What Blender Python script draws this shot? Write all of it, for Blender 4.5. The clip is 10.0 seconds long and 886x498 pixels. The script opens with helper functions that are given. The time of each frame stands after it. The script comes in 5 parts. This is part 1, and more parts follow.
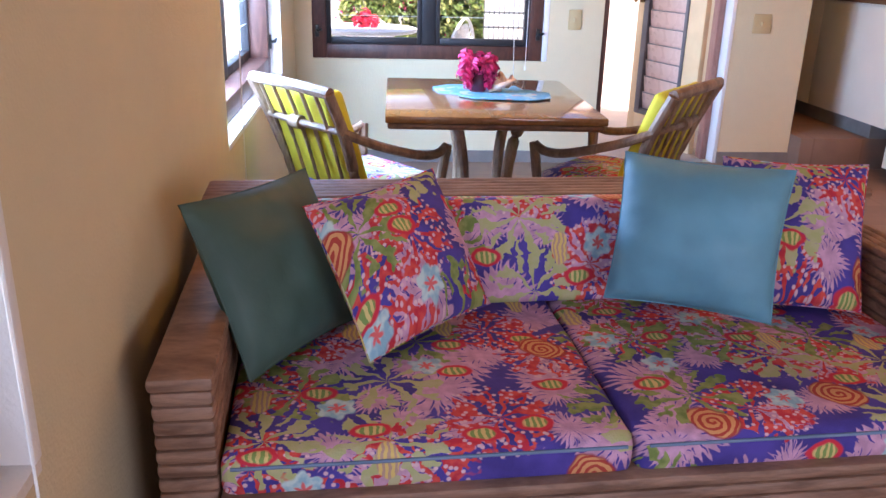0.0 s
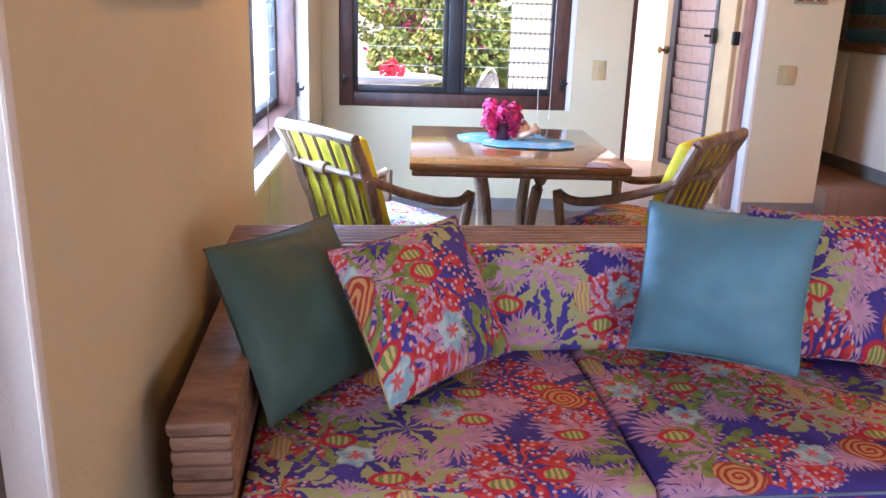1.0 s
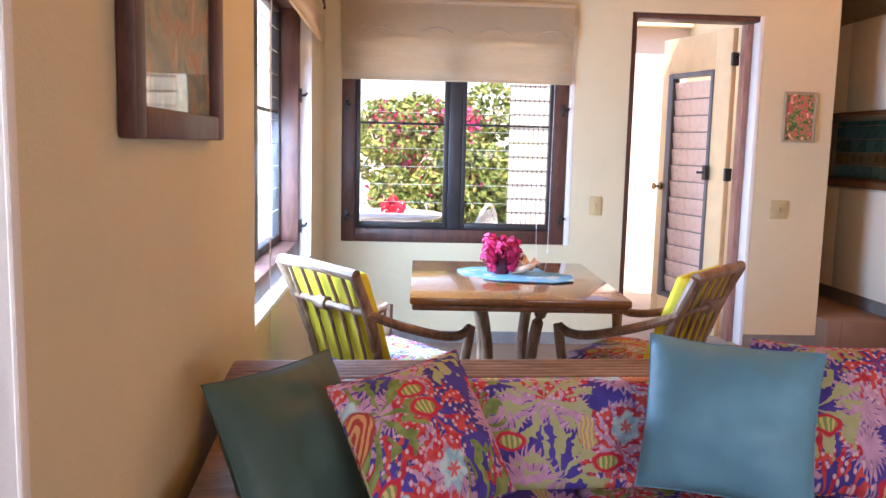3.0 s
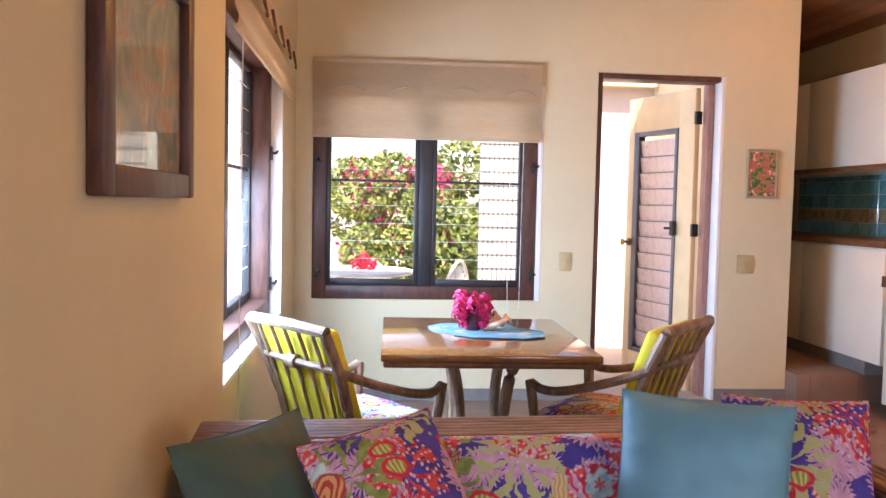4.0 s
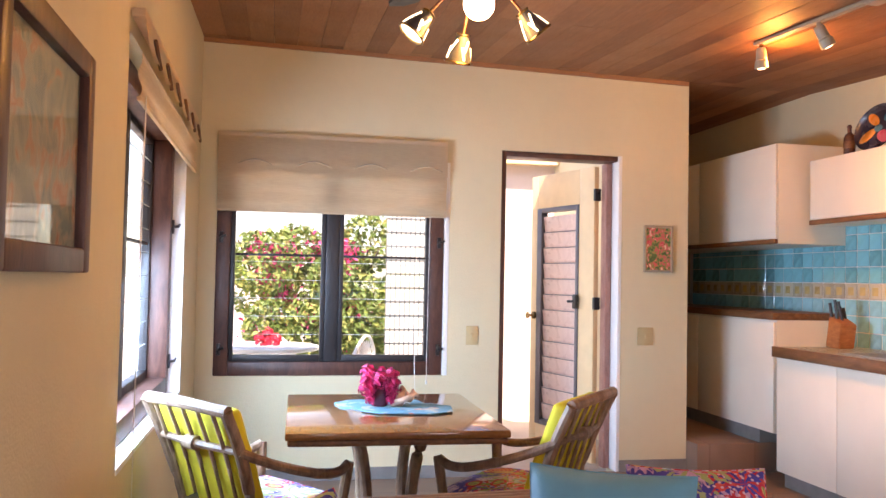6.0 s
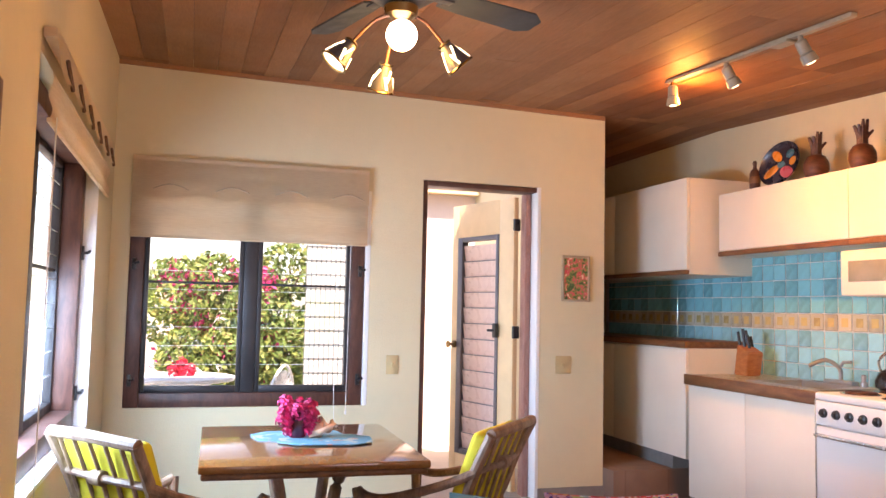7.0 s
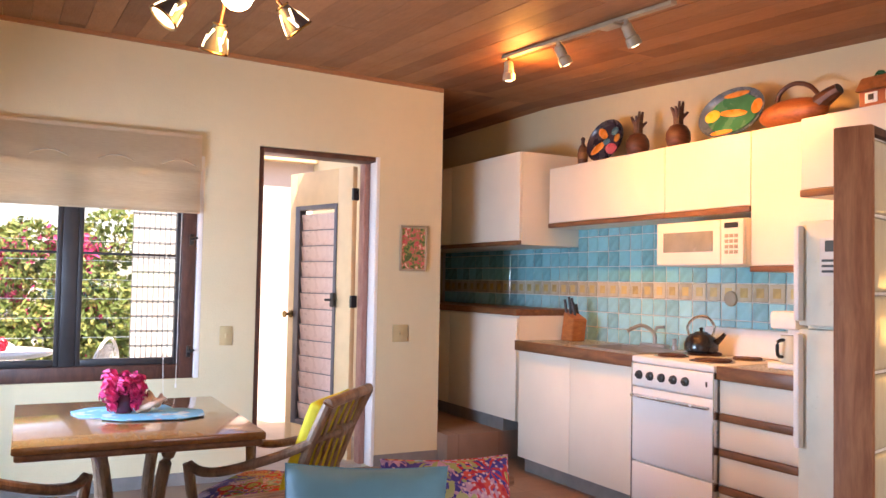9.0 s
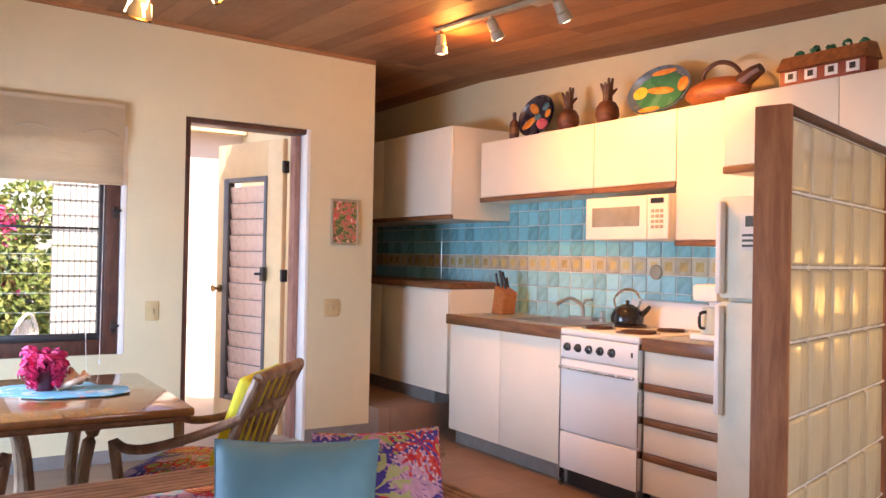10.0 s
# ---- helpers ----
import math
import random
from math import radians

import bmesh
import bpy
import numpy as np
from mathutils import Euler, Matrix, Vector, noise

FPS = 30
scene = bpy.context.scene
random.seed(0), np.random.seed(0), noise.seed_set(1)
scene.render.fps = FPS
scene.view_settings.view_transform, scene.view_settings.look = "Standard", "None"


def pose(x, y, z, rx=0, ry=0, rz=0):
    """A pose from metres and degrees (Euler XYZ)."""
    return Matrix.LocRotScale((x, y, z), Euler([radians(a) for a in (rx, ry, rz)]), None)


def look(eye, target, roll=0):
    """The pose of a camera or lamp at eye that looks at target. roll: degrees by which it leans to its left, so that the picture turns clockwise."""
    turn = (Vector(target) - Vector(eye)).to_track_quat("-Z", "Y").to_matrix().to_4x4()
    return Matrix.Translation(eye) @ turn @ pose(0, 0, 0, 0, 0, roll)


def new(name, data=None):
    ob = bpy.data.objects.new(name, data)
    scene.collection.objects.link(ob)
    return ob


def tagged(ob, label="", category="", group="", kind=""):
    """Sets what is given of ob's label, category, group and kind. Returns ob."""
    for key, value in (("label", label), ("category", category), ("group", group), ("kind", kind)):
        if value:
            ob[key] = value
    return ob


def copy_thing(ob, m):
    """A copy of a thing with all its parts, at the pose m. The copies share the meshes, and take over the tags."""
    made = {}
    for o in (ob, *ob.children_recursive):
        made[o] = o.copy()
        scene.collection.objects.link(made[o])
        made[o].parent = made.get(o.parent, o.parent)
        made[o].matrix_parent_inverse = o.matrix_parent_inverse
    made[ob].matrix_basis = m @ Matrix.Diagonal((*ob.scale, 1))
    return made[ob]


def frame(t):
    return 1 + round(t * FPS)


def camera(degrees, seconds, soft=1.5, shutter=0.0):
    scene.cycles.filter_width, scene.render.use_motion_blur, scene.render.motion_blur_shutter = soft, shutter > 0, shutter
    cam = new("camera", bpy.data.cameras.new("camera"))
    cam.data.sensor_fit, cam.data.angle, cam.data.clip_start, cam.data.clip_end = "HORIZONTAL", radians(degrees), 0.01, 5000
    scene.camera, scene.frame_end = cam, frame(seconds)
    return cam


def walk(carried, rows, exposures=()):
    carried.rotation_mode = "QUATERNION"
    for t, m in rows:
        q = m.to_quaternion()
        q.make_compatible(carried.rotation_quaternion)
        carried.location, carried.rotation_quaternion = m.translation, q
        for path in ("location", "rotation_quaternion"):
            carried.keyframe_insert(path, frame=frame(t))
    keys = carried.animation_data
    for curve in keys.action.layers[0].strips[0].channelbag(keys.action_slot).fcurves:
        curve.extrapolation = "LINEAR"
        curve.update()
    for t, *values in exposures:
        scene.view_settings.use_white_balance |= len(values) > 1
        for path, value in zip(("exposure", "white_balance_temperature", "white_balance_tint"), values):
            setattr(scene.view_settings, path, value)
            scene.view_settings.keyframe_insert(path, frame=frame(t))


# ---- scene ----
cam = camera(56.5, 10.0)
PATH = [
    (0, (0.457, -5.165, 1.251), (0.630, -3.289, 0.579), 1.57),
    (0.5, (0.457, -5.165, 1.251), (0.600, -3.268, 0.632), 1.70),
    (1, (0.457, -5.165, 1.251), (0.575, -3.250, 0.685), 1.79),
    (1.5, (0.457, -5.165, 1.251), (0.551, -3.225, 0.772), 1.82),
    (2, (0.457, -5.165, 1.251), (0.546, -3.206, 0.857), 1.74),
    (3.5, (0.457, -5.165, 1.251), (0.598, -3.178, 1.073), 1.27),
    (4, (0.457, -5.165, 1.251), (0.637, -3.176, 1.140), 1.24),
    (4.5, (0.457, -5.165, 1.251), (0.683, -3.179, 1.183), 1.14),
    (5, (0.457, -5.165, 1.251), (0.726, -3.183, 1.241), 1.03),
    (5.5, (0.457, -5.165, 1.251), (0.783, -3.192, 1.282), 1.05),
    (7, (0.457, -5.165, 1.251), (1.039, -3.257, 1.398), 1.22),
    (7.5, (0.457, -5.165, 1.251), (1.140, -3.292, 1.410), 1.26),
    (8, (0.457, -5.165, 1.251), (1.229, -3.326, 1.401), 1.21),
    (8.5, (0.457, -5.165, 1.251), (1.312, -3.360, 1.361), 1.17),
    (9, (0.457, -5.165, 1.251), (1.402, -3.404, 1.332), 1.11),
    (9.5, (0.457, -5.165, 1.251), (1.481, -3.447, 1.306), 1.23),
    (10, (0.457, -5.165, 1.251), (1.546, -3.487, 1.272), 1.11),
]
walk(cam, [(t, look(eye, target, roll)) for t, eye, target, roll in PATH], [(0.0, 1.71, 6300, 29), (2.0, 1.70, 6700, 29), (5.5, 1.67, 7350, 28), (10.0, 1.62, 7450, 29)])

# ---- world, sun, large lights ----
world = bpy.data.worlds.new("world")
scene.world = world
world.use_nodes = True
_wn = world.node_tree.nodes
_sky = _wn.new("ShaderNodeTexSky")
_sky.sky_type = "NISHITA"
_sky.sun_disc = False
_sky.sun_elevation = radians(58)
_sky.sun_rotation = radians(186)
world.node_tree.links.new(_sky.outputs[0], _wn["Background"].inputs[0])
_wn["Background"].inputs[1].default_value = 0.15


def lamp(name, kind, m, energy, color, **kw):
    d = bpy.data.lights.new(name, kind)
    d.energy, d.color = energy, color
    if "size" in kw:
        d.shape, d.size, d.size_y = "RECTANGLE", kw["size"][0], kw["size"][1]
    if "radius" in kw:
        d.shadow_soft_size = kw["radius"]
    if "angle" in kw:
        d.angle = radians(kw["angle"])
    if "spot" in kw:
        d.spot_size, d.spot_blend = radians(kw["spot"]), 0.6
    ob = new(name, d)
    ob.matrix_world = m
    return ob


SUN_FROM = Vector((-0.10, -0.98, 1.6))
lamp("sun", "SUN", look(SUN_FROM, (0, 0, 0)), 5.0, (1.0, 0.94, 0.84), angle=0.5)
# area lamps: daylight in the two side windows, and an added fill behind the camera
lamp("window_light_near", "AREA", look((-0.24, -5.3, 1.25), (3.2, -2.9, -0.5)), 4, (0.56, 0.77, 1.0), size=(1.15, 1.3))
lamp("window_light_left", "AREA", look((-0.26, -1.70, 1.06), (2, -1.0, -0.8)), 55, (0.40, 0.67, 1.0), size=(1.1, 0.75))
lamp("rear_fill_light", "AREA", look((2.4, -7.62, 1.1), (2.0, 0, -1.2)), 17, (0.92, 0.92, 1.0), size=(1.5, 1.1))

# ---- materials ----


class Nodes:
    """A node material in the making."""

    def __init__(self, name, rough=0.6, metal=0.0, spec=0.5):
        self.m = bpy.data.materials.new(name)
        self.m.use_nodes = True
        self.t = self.m.node_tree
        self.p = self.t.nodes["Principled BSDF"]
        self.p.inputs["Roughness"].default_value = rough
        self.p.inputs["Metallic"].default_value = metal
        self.p.inputs["Specular IOR Level"].default_value = spec
        self.co = self.t.nodes.new("ShaderNodeTexCoord").outputs["Object"]

    def link(self, a, b):
        self.t.links.new(a, b)

    def node(self, kind, **values):
        n = self.t.nodes.new(kind)
        for k, v in values.items():
            n.inputs[k].default_value = v
        return n

    def mapped(self, scale=(1, 1, 1), co=None):
        n = self.node("ShaderNodeMapping", Scale=scale)
        self.link(co or self.co, n.inputs["Vector"])
        return n.outputs[0]

    def noise(self, scale, detail=3, co=None, distort=0.0, rough=0.5):
        n = self.node("ShaderNodeTexNoise", Scale=scale, Detail=detail, Distortion=distort, Roughness=rough)
        self.link(co or self.co, n.inputs["Vector"])
        return n.outputs[0]

    def voronoi(self, scale, co=None, feature="F1"):
        n = self.t.nodes.new("ShaderNodeTexVoronoi")
        n.feature = feature
        n.inputs["Scale"].default_value = scale
        self.link(co or self.co, n.inputs["Vector"])
        return n

    def ramp(self, fac, stops, constant=False):
        n = self.t.nodes.new("ShaderNodeValToRGB")
        r = n.color_ramp
        r.interpolation = "CONSTANT" if constant else "LINEAR"
        while len(r.elements) < len(stops):
            r.elements.new(0.5)
        for e, (pos, c) in zip(r.elements, stops):
            e.position = pos
            e.color = (c, c, c, 1) if isinstance(c, (int, float)) else (*c, 1)
        self.link(fac, n.inputs[0])
        return n.outputs[0]

    def mix(self, fac, a, b, mode="MIX"):
        n = self.t.nodes.new("ShaderNodeMix")
        n.data_type, n.blend_type = "RGBA", mode
        for s, v in ((0, fac), (6, a), (7, b)):
            if isinstance(v, (int, float)):
                n.inputs[s].default_value = v if s == 0 else (v, v, v, 1)
            elif isinstance(v, tuple):
                n.inputs[s].default_value = (*v, 1)
            else:
                self.link(v, n.inputs[s])
        return n.outputs[2]

    def math(self, op, a, b):
        n = self.t.nodes.new("ShaderNodeMath")
        n.operation = op
        for s, v in ((0, a), (1, b)):
            if isinstance(v, (int, float)):
                n.inputs[s].default_value = v
            else:
                self.link(v, n.inputs[s])
        return n.outputs[0]

    def color(self, c):
        if isinstance(c, tuple):
            self.p.inputs["Base Color"].default_value = (*c, 1)
        else:
            self.link(c, self.p.inputs["Base Color"])

    def bump(self, height, strength=0.3, distance=0.01):
        n = self.node("ShaderNodeBump", Strength=strength, Distance=distance)
        self.link(height, n.inputs["Height"])
        self.link(n.outputs[0], self.p.inputs["Normal"])

    def rough(self, fac, lo, hi):
        self.link(self.ramp(fac, [(0.3, lo), (0.7, hi)]), self.p.inputs["Roughness"])


def mul(c, k):
    return tuple(min(1, a * k) for a in c)


def plain(name, c, rough=0.5, metal=0.0, vary=0.1, scale=9.0, bump=0.1, dist=0.003, spec=0.5):
    """A painted, plastic or metal surface with faint blotches and fine relief."""
    n = Nodes(name, rough, metal, spec)
    n.color(n.mix(n.ramp(n.noise(scale, 4), [(0.35, 0.0), (0.65, 1.0)]), mul(c, 1 - vary), mul(c, 1 + vary)))
    n.bump(n.noise(scale * 14, 3), bump, dist)
    n.rough(n.noise(scale * 1.7, 3), max(0.02, rough - 0.08), min(1, rough + 0.08))
    return n.m


def wood(name, dark, light, along=(1, 1, 12), rough=0.45, island=0.0, objrandom=0.0, coarse=6.0):
    """Streaked wood: along holds the stretch per axis (small along the grain)."""
    n = Nodes(name, rough)
    co = n.mapped(along)
    if island:
        g = n.t.nodes.new("ShaderNodeNewGeometry")
        add = n.node("ShaderNodeVectorMath")
        n.link(co, add.inputs[0])
        sc = n.node("ShaderNodeVectorMath")
        sc.operation = "SCALE"
        sc.inputs[0].default_value = (31, 17, 23)
        n.link(g.outputs["Random Per Island"], sc.inputs["Scale"])
        n.link(sc.outputs[0], add.inputs[1])
        co = add.outputs[0]
    streak = n.noise(coarse, 5, co, 0.6, 0.6)
    c = n.ramp(streak, [(0.32, dark), (0.68, light)])
    if island:
        c = n.mix(island, c, n.ramp(g.outputs["Random Per Island"], [(0.0, mul(dark, 0.9)), (0.35, mul(light, 0.9)), (0.7, dark), (1.0, mul(light, 1.25))]))
    fine = n.noise(coarse * 7, 4, co)
    c = n.mix(0.35, c, n.ramp(fine, [(0.3, 0.45), (0.7, 1.0)]), "MULTIPLY")
    n.color(c)
    n.bump(fine, 0.25, 0.002)
    n.rough(n.noise(3, 3), rough - 0.08, rough + 0.1)
    return n.m


def plaster(name, c):
    n = Nodes(name, 0.75, spec=0.3)
    big = n.ramp(n.noise(1.3, 4), [(0.3, mul(c, 0.95)), (0.7, mul(c, 1.03))])
    n.color(n.mix(n.ramp(n.noise(14, 4), [(0.45, 0.0), (0.75, 0.18)]), big, mul(c, 0.86)))
    n.bump(n.math("ADD", n.noise(26, 4), n.noise(120, 2)), 0.35, 0.004)
    return n.m


def floral(name, size=1.0, violet=(0.068, 0.048, 0.225), pink=(0.60, 0.37, 0.48)):
    """Printed cotton with a reef pattern: corals, weed, shells and striped fish on violet and pink."""
    n = Nodes(name, 0.8, spec=0.25)
    # cloth coordinates: along the width, and down the back over the seat
    sep = n.node("ShaderNodeSeparateXYZ")
    n.link(n.co, sep.inputs[0])
    shift = n.math("MULTIPLY", n.node("ShaderNodeObjectInfo").outputs["Random"], 7.0)
    join = n.node("ShaderNodeCombineXYZ")
    n.link(n.math("MULTIPLY", n.math("ADD", sep.outputs[0], shift), size), join.inputs[0])
    n.link(n.math("MULTIPLY", n.math("ADD", n.math("ADD", sep.outputs[1], sep.outputs[2]), shift), size), join.inputs[1])
    flat = join.outputs[0]

    def vector(op, a, b):
        o = n.node("ShaderNodeVectorMath")
        o.operation = op
        for k, v in enumerate((a, b)):
            if isinstance(v, tuple):
                o.inputs[k].default_value = v
            else:
                n.link(v, o.inputs[k])
        return o.outputs[0]

    wob = n.node("ShaderNodeTexNoise", Scale=16.0, Detail=2.0)
    n.link(flat, wob.inputs["Vector"])
    uv = vector("ADD", flat, vector("MULTIPLY", wob.outputs["Color"], (0.03, 0.03, 0.0)))
    less = lambda f, at, soft=0.003: n.ramp(n.math("ADD", n.math("SUBTRACT", f, at), 0.5), [(0.5 - soft, 1.0), (0.5 + soft, 0.0)])
    both = lambda a, b: n.math("MULTIPLY", a, b)
    grain = n.noise(26, 2, flat)

    def motif(scale, offset, share, jitter=0.8):
        """Scattered motifs: distance, angle, local x and y, whether present, a random value."""
        at = vector("ADD", uv, offset)
        v = n.voronoi(scale, at)
        v.voronoi_dimensions = "2D"
        v.inputs["Randomness"].default_value = jitter
        q = n.node("ShaderNodeSeparateXYZ")
        n.link(vector("SUBTRACT", at, v.outputs["Position"]), q.inputs[0])
        pick = n.node("ShaderNodeSeparateColor")
        n.link(v.outputs["Color"], pick.inputs[0])
        there = n.math("LESS_THAN", pick.outputs[0], share)
        turn = n.math("ARCTAN2", q.outputs[1], q.outputs[0])
        dist = n.math("SQRT", n.math("ADD", both(q.outputs[0], q.outputs[0]), both(q.outputs[1], q.outputs[1])), 0)
        return dist, turn, q.outputs[0], q.outputs[1], there, pick.outputs[1]

    def wave(turn, count, wander, scale=14):
        return n.math("SINE", n.math("ADD", n.math("MULTIPLY", turn, count), n.math("MULTIPLY", n.noise(scale, 2, flat), wander)), 0)

    def branches(d, turn, count, wander, reach, thick):
        """Forked arms that run out from a root, with a second finer fork near the tips."""
        a = n.math("GREATER_THAN", wave(turn, count, wander), thick)
        b = both(n.math("GREATER_THAN", wave(turn, count * 2, wander * 1.4, 20), thick - 0.1), n.math("GREATER_THAN", d, reach * 0.5))
        edge = n.math("ADD", n.math("MULTIPLY", n.math("SUBTRACT", n.noise(22, 1, flat), 0.5), reach * 0.9), d)
        return both(n.math("MAXIMUM", a, b), less(edge, reach))

    c = n.ramp(n.noise(7, 3, flat), [(0.4, violet), (0.62, mul(violet, 1.5))])
    # pink anemones with fringed rims
    shade = n.ramp(grain, [(0.35, mul(pink, 0.85)), (0.65, mul(pink, 1.18))])
    for scale, off, size_, fringe in ((3.4, (0.0, 0.0, 0.0), 0.118, 0.016), (4.2, (3.3, 1.7, 0.0), 0.072, 0.013)):
        d, turn, x, y, on, k = motif(scale, off, 0.85)
        rim = n.math("ADD", d, n.math("ADD", n.math("MULTIPLY", wave(turn, 28, 5), fringe), n.math("MULTIPLY", n.math("SUBTRACT", n.noise(9, 2, flat), 0.5), 0.11)))
        c = n.mix(both(on, less(rim, size_)), c, shade)
        ticks = both(n.math("GREATER_THAN", wave(turn, 17, 4), 0.72), both(less(rim, size_ * 0.86), n.math("GREATER_THAN", rim, size_ * 0.62)))
        c = n.mix(both(on, ticks), c, mul(violet, 1.3))
    # red coral with pale starry tips
    d, turn, x, y, on, k = motif(2.9, (1.1, 5.2, 0.0), 0.8)
    red = both(on, branches(d, turn, 8, 10, 0.15, 0.38))
    c = n.mix(red, c, n.ramp(grain, [(0.4, (0.50, 0.03, 0.05)), (0.6, (0.66, 0.09, 0.07))]))
    dots = n.voronoi(34, flat)
    dots.voronoi_dimensions = "2D"
    c = n.mix(both(on, both(less(dots.outputs["Distance"], 0.21, 0.05), less(d, 0.17))), c, (0.66, 0.46, 0.50))
    # green and straw weed
    d, turn, x, y, on, k = motif(2.7, (4.7, 2.9, 0.0), 0.7)
    green = n.mix(n.ramp(k, [(0.45, 0.0), (0.55, 1.0)]), (0.16, 0.23, 0.06), (0.44, 0.44, 0.24))
    c = n.mix(both(on, branches(d, turn, 7, 7, 0.16, 0.52)), c, n.mix(n.ramp(grain, [(0.4, 0.0), (0.6, 0.55)]), green, (0.36, 0.42, 0.14)))
    # pale blue flowers
    d, turn, x, y, on, k = motif(3.3, (7.9, 0.6, 0.0), 0.6)
    petal = n.math("ADD", d, n.math("MULTIPLY", wave(turn, 6, 2), 0.008))
    c = n.mix(both(on, less(petal, 0.05)), c, n.ramp(grain, [(0.4, (0.24, 0.45, 0.55)), (0.6, (0.50, 0.66, 0.64))]))
    c = n.mix(both(on, less(petal, 0.017)), c, (0.68, 0.14, 0.14))
    # fish with a red back and green bars
    d, turn, x, y, on, k = motif(3.5, (2.4, 8.8, 0.0), 0.75)
    oval = n.math("SQRT", n.math("ADD", both(x, x), n.math("MULTIPLY", both(y, y), 2.4)), 0)
    c = n.mix(both(on, less(oval, 0.056)), c, (0.60, 0.035, 0.06))
    bars = n.mix(n.math("GREATER_THAN", n.math("SINE", n.math("MULTIPLY", x, 330.0), 0), 0.0), (0.20, 0.32, 0.09), (0.62, 0.52, 0.20))
    c = n.mix(both(on, less(oval, 0.037)), c, bars)
    # ringed orange shells
    d, turn, x, y, on, k = motif(2.5, (9.1, 6.3, 0.0), 0.3)
    ring = n.math("SINE", n.math("ADD", n.math("MULTIPLY", d, 300.0), n.math("ADD", n.math("MULTIPLY", turn, 1.0), n.math("MULTIPLY", n.noise(6, 1, flat), 14.0))), 0)
    wide = n.math("ADD", d, n.math("MULTIPLY", n.math("SINE", n.math("MULTIPLY", turn, 2.0), 0), 0.012))
    c = n.mix(both(on, less(wide, 0.072)), c, (0.30, 0.04, 0.05))
    c = n.mix(both(on, less(wide, 0.066)), c, n.mix(n.math("GREATER_THAN", ring, -0.1), (0.42, 0.06, 0.04), (0.64, 0.32, 0.13)))
    # yellow striped slim fish
    d, turn, x, y, on, k = motif(3.1, (5.5, 9.7, 0.0), 0.5)
    slim = n.math("SQRT", n.math("ADD", n.math("MULTIPLY", both(x, x), 4.5), both(y, y)), 0)
    c = n.mix(both(on, less(slim, 0.062)), c, n.mix(n.math("GREATER_THAN", n.math("SINE", n.math("MULTIPLY", x, 420.0), 0), 0.1), (0.66, 0.50, 0.16), (0.45, 0.30, 0.22)))
    n.color(c)
    n.bump(n.math("ADD", n.noise(260, 2), n.math("MULTIPLY", n.noise(9, 2), 2.0)), 0.3, 0.004)
    return n.m


M = {}
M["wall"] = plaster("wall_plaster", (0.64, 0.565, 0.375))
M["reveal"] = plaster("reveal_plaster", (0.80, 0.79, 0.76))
M["outer"] = plaster("terrace_plaster", (0.78, 0.66, 0.60))
M["ceiling"] = wood("cedar_boards", (0.22, 0.086, 0.035), (0.42, 0.198, 0.084), (5, 0.35, 5), 0.62, island=0.78, coarse=5)
M["darkwood"] = wood("dark_window_wood", (0.055, 0.018, 0.012), (0.12, 0.045, 0.03), (4, 4, 1), 0.45)
M["sash"] = plain("dark_bronze_sash", (0.028, 0.026, 0.028), 0.45, 0.3)
M["greyframe"] = plain("grey_anodised_frame", (0.13, 0.125, 0.14), 0.4, 0.4)
M["trim"] = wood("brown_cabinet_trim", (0.12, 0.045, 0.018), (0.26, 0.115, 0.045), (5, 0.7, 5), 0.42)
M["tabletop"] = wood("varnished_table_wood", (0.23, 0.088, 0.022), (0.31, 0.135, 0.038), (7, 0.7, 7), 0.12)
M["tabletop"].node_tree.nodes["Principled BSDF"].inputs["Coat Weight"].default_value = 0.6
M["tabletop"].node_tree.nodes["Principled BSDF"].inputs["Coat Roughness"].default_value = 0.04
M["rattan"] = wood("weathered_rattan", (0.15, 0.082, 0.05), (0.36, 0.24, 0.16), (4, 4, 1.2), 0.5)
M["reed"] = wood("reeded_rattan", (0.15, 0.075, 0.045), (0.36, 0.215, 0.145), (0.8, 2, 6), 0.55, coarse=8)
M["postwood"] = wood("weathered_post_wood", (0.24, 0.085, 0.036), (0.42, 0.185, 0.085), (5, 5, 0.6), 0.6)
M["yellow"] = plain("yellow_cotton", (0.62, 0.54, 0.03), 0.85, vary=0.14, scale=7, bump=0.25)
M["floral"] = floral("reef_print_cotton", 1.45, (0.056, 0.042, 0.225), (0.52, 0.30, 0.43))
M["floral_chair"] = floral("reef_print_chair_cotton", 1.3, (0.10, 0.085, 0.34), (0.66, 0.50, 0.62))
M["green"] = plain("dark_green_satin", (0.047, 0.105, 0.088), 0.62, vary=0.12, scale=6, bump=0.2)
M["blue"] = plain("turquoise_satin", (0.105, 0.30, 0.40), 0.6, vary=0.12, scale=6, bump=0.2)
M["lam"] = plain("white_laminate", (0.78, 0.72, 0.60), 0.4, vary=0.03, scale=3, bump=0.03)
M["enamel"] = plain("white_enamel", (0.80, 0.79, 0.77), 0.38, vary=0.012, scale=3, bump=0.02)
M["ivory"] = plain("ivory_plastic", (0.50, 0.385, 0.20), 0.4, vary=0.05)
M["black"] = plain("black_plastic", (0.015, 0.015, 0.016), 0.35)
M["iron"] = plain("black_enamel", (0.012, 0.012, 0.014), 0.22)
M["coil"] = plain("dark_coil", (0.09, 0.035, 0.025), 0.5, 0.4)
M["sinksteel"] = plain("brushed_sink_steel", (0.40, 0.44, 0.48), 0.38, 0.75, 0.08)
M["chrome"] = plain("brushed_chrome", (0.62, 0.62, 0.62), 0.22, 1.0, 0.05)
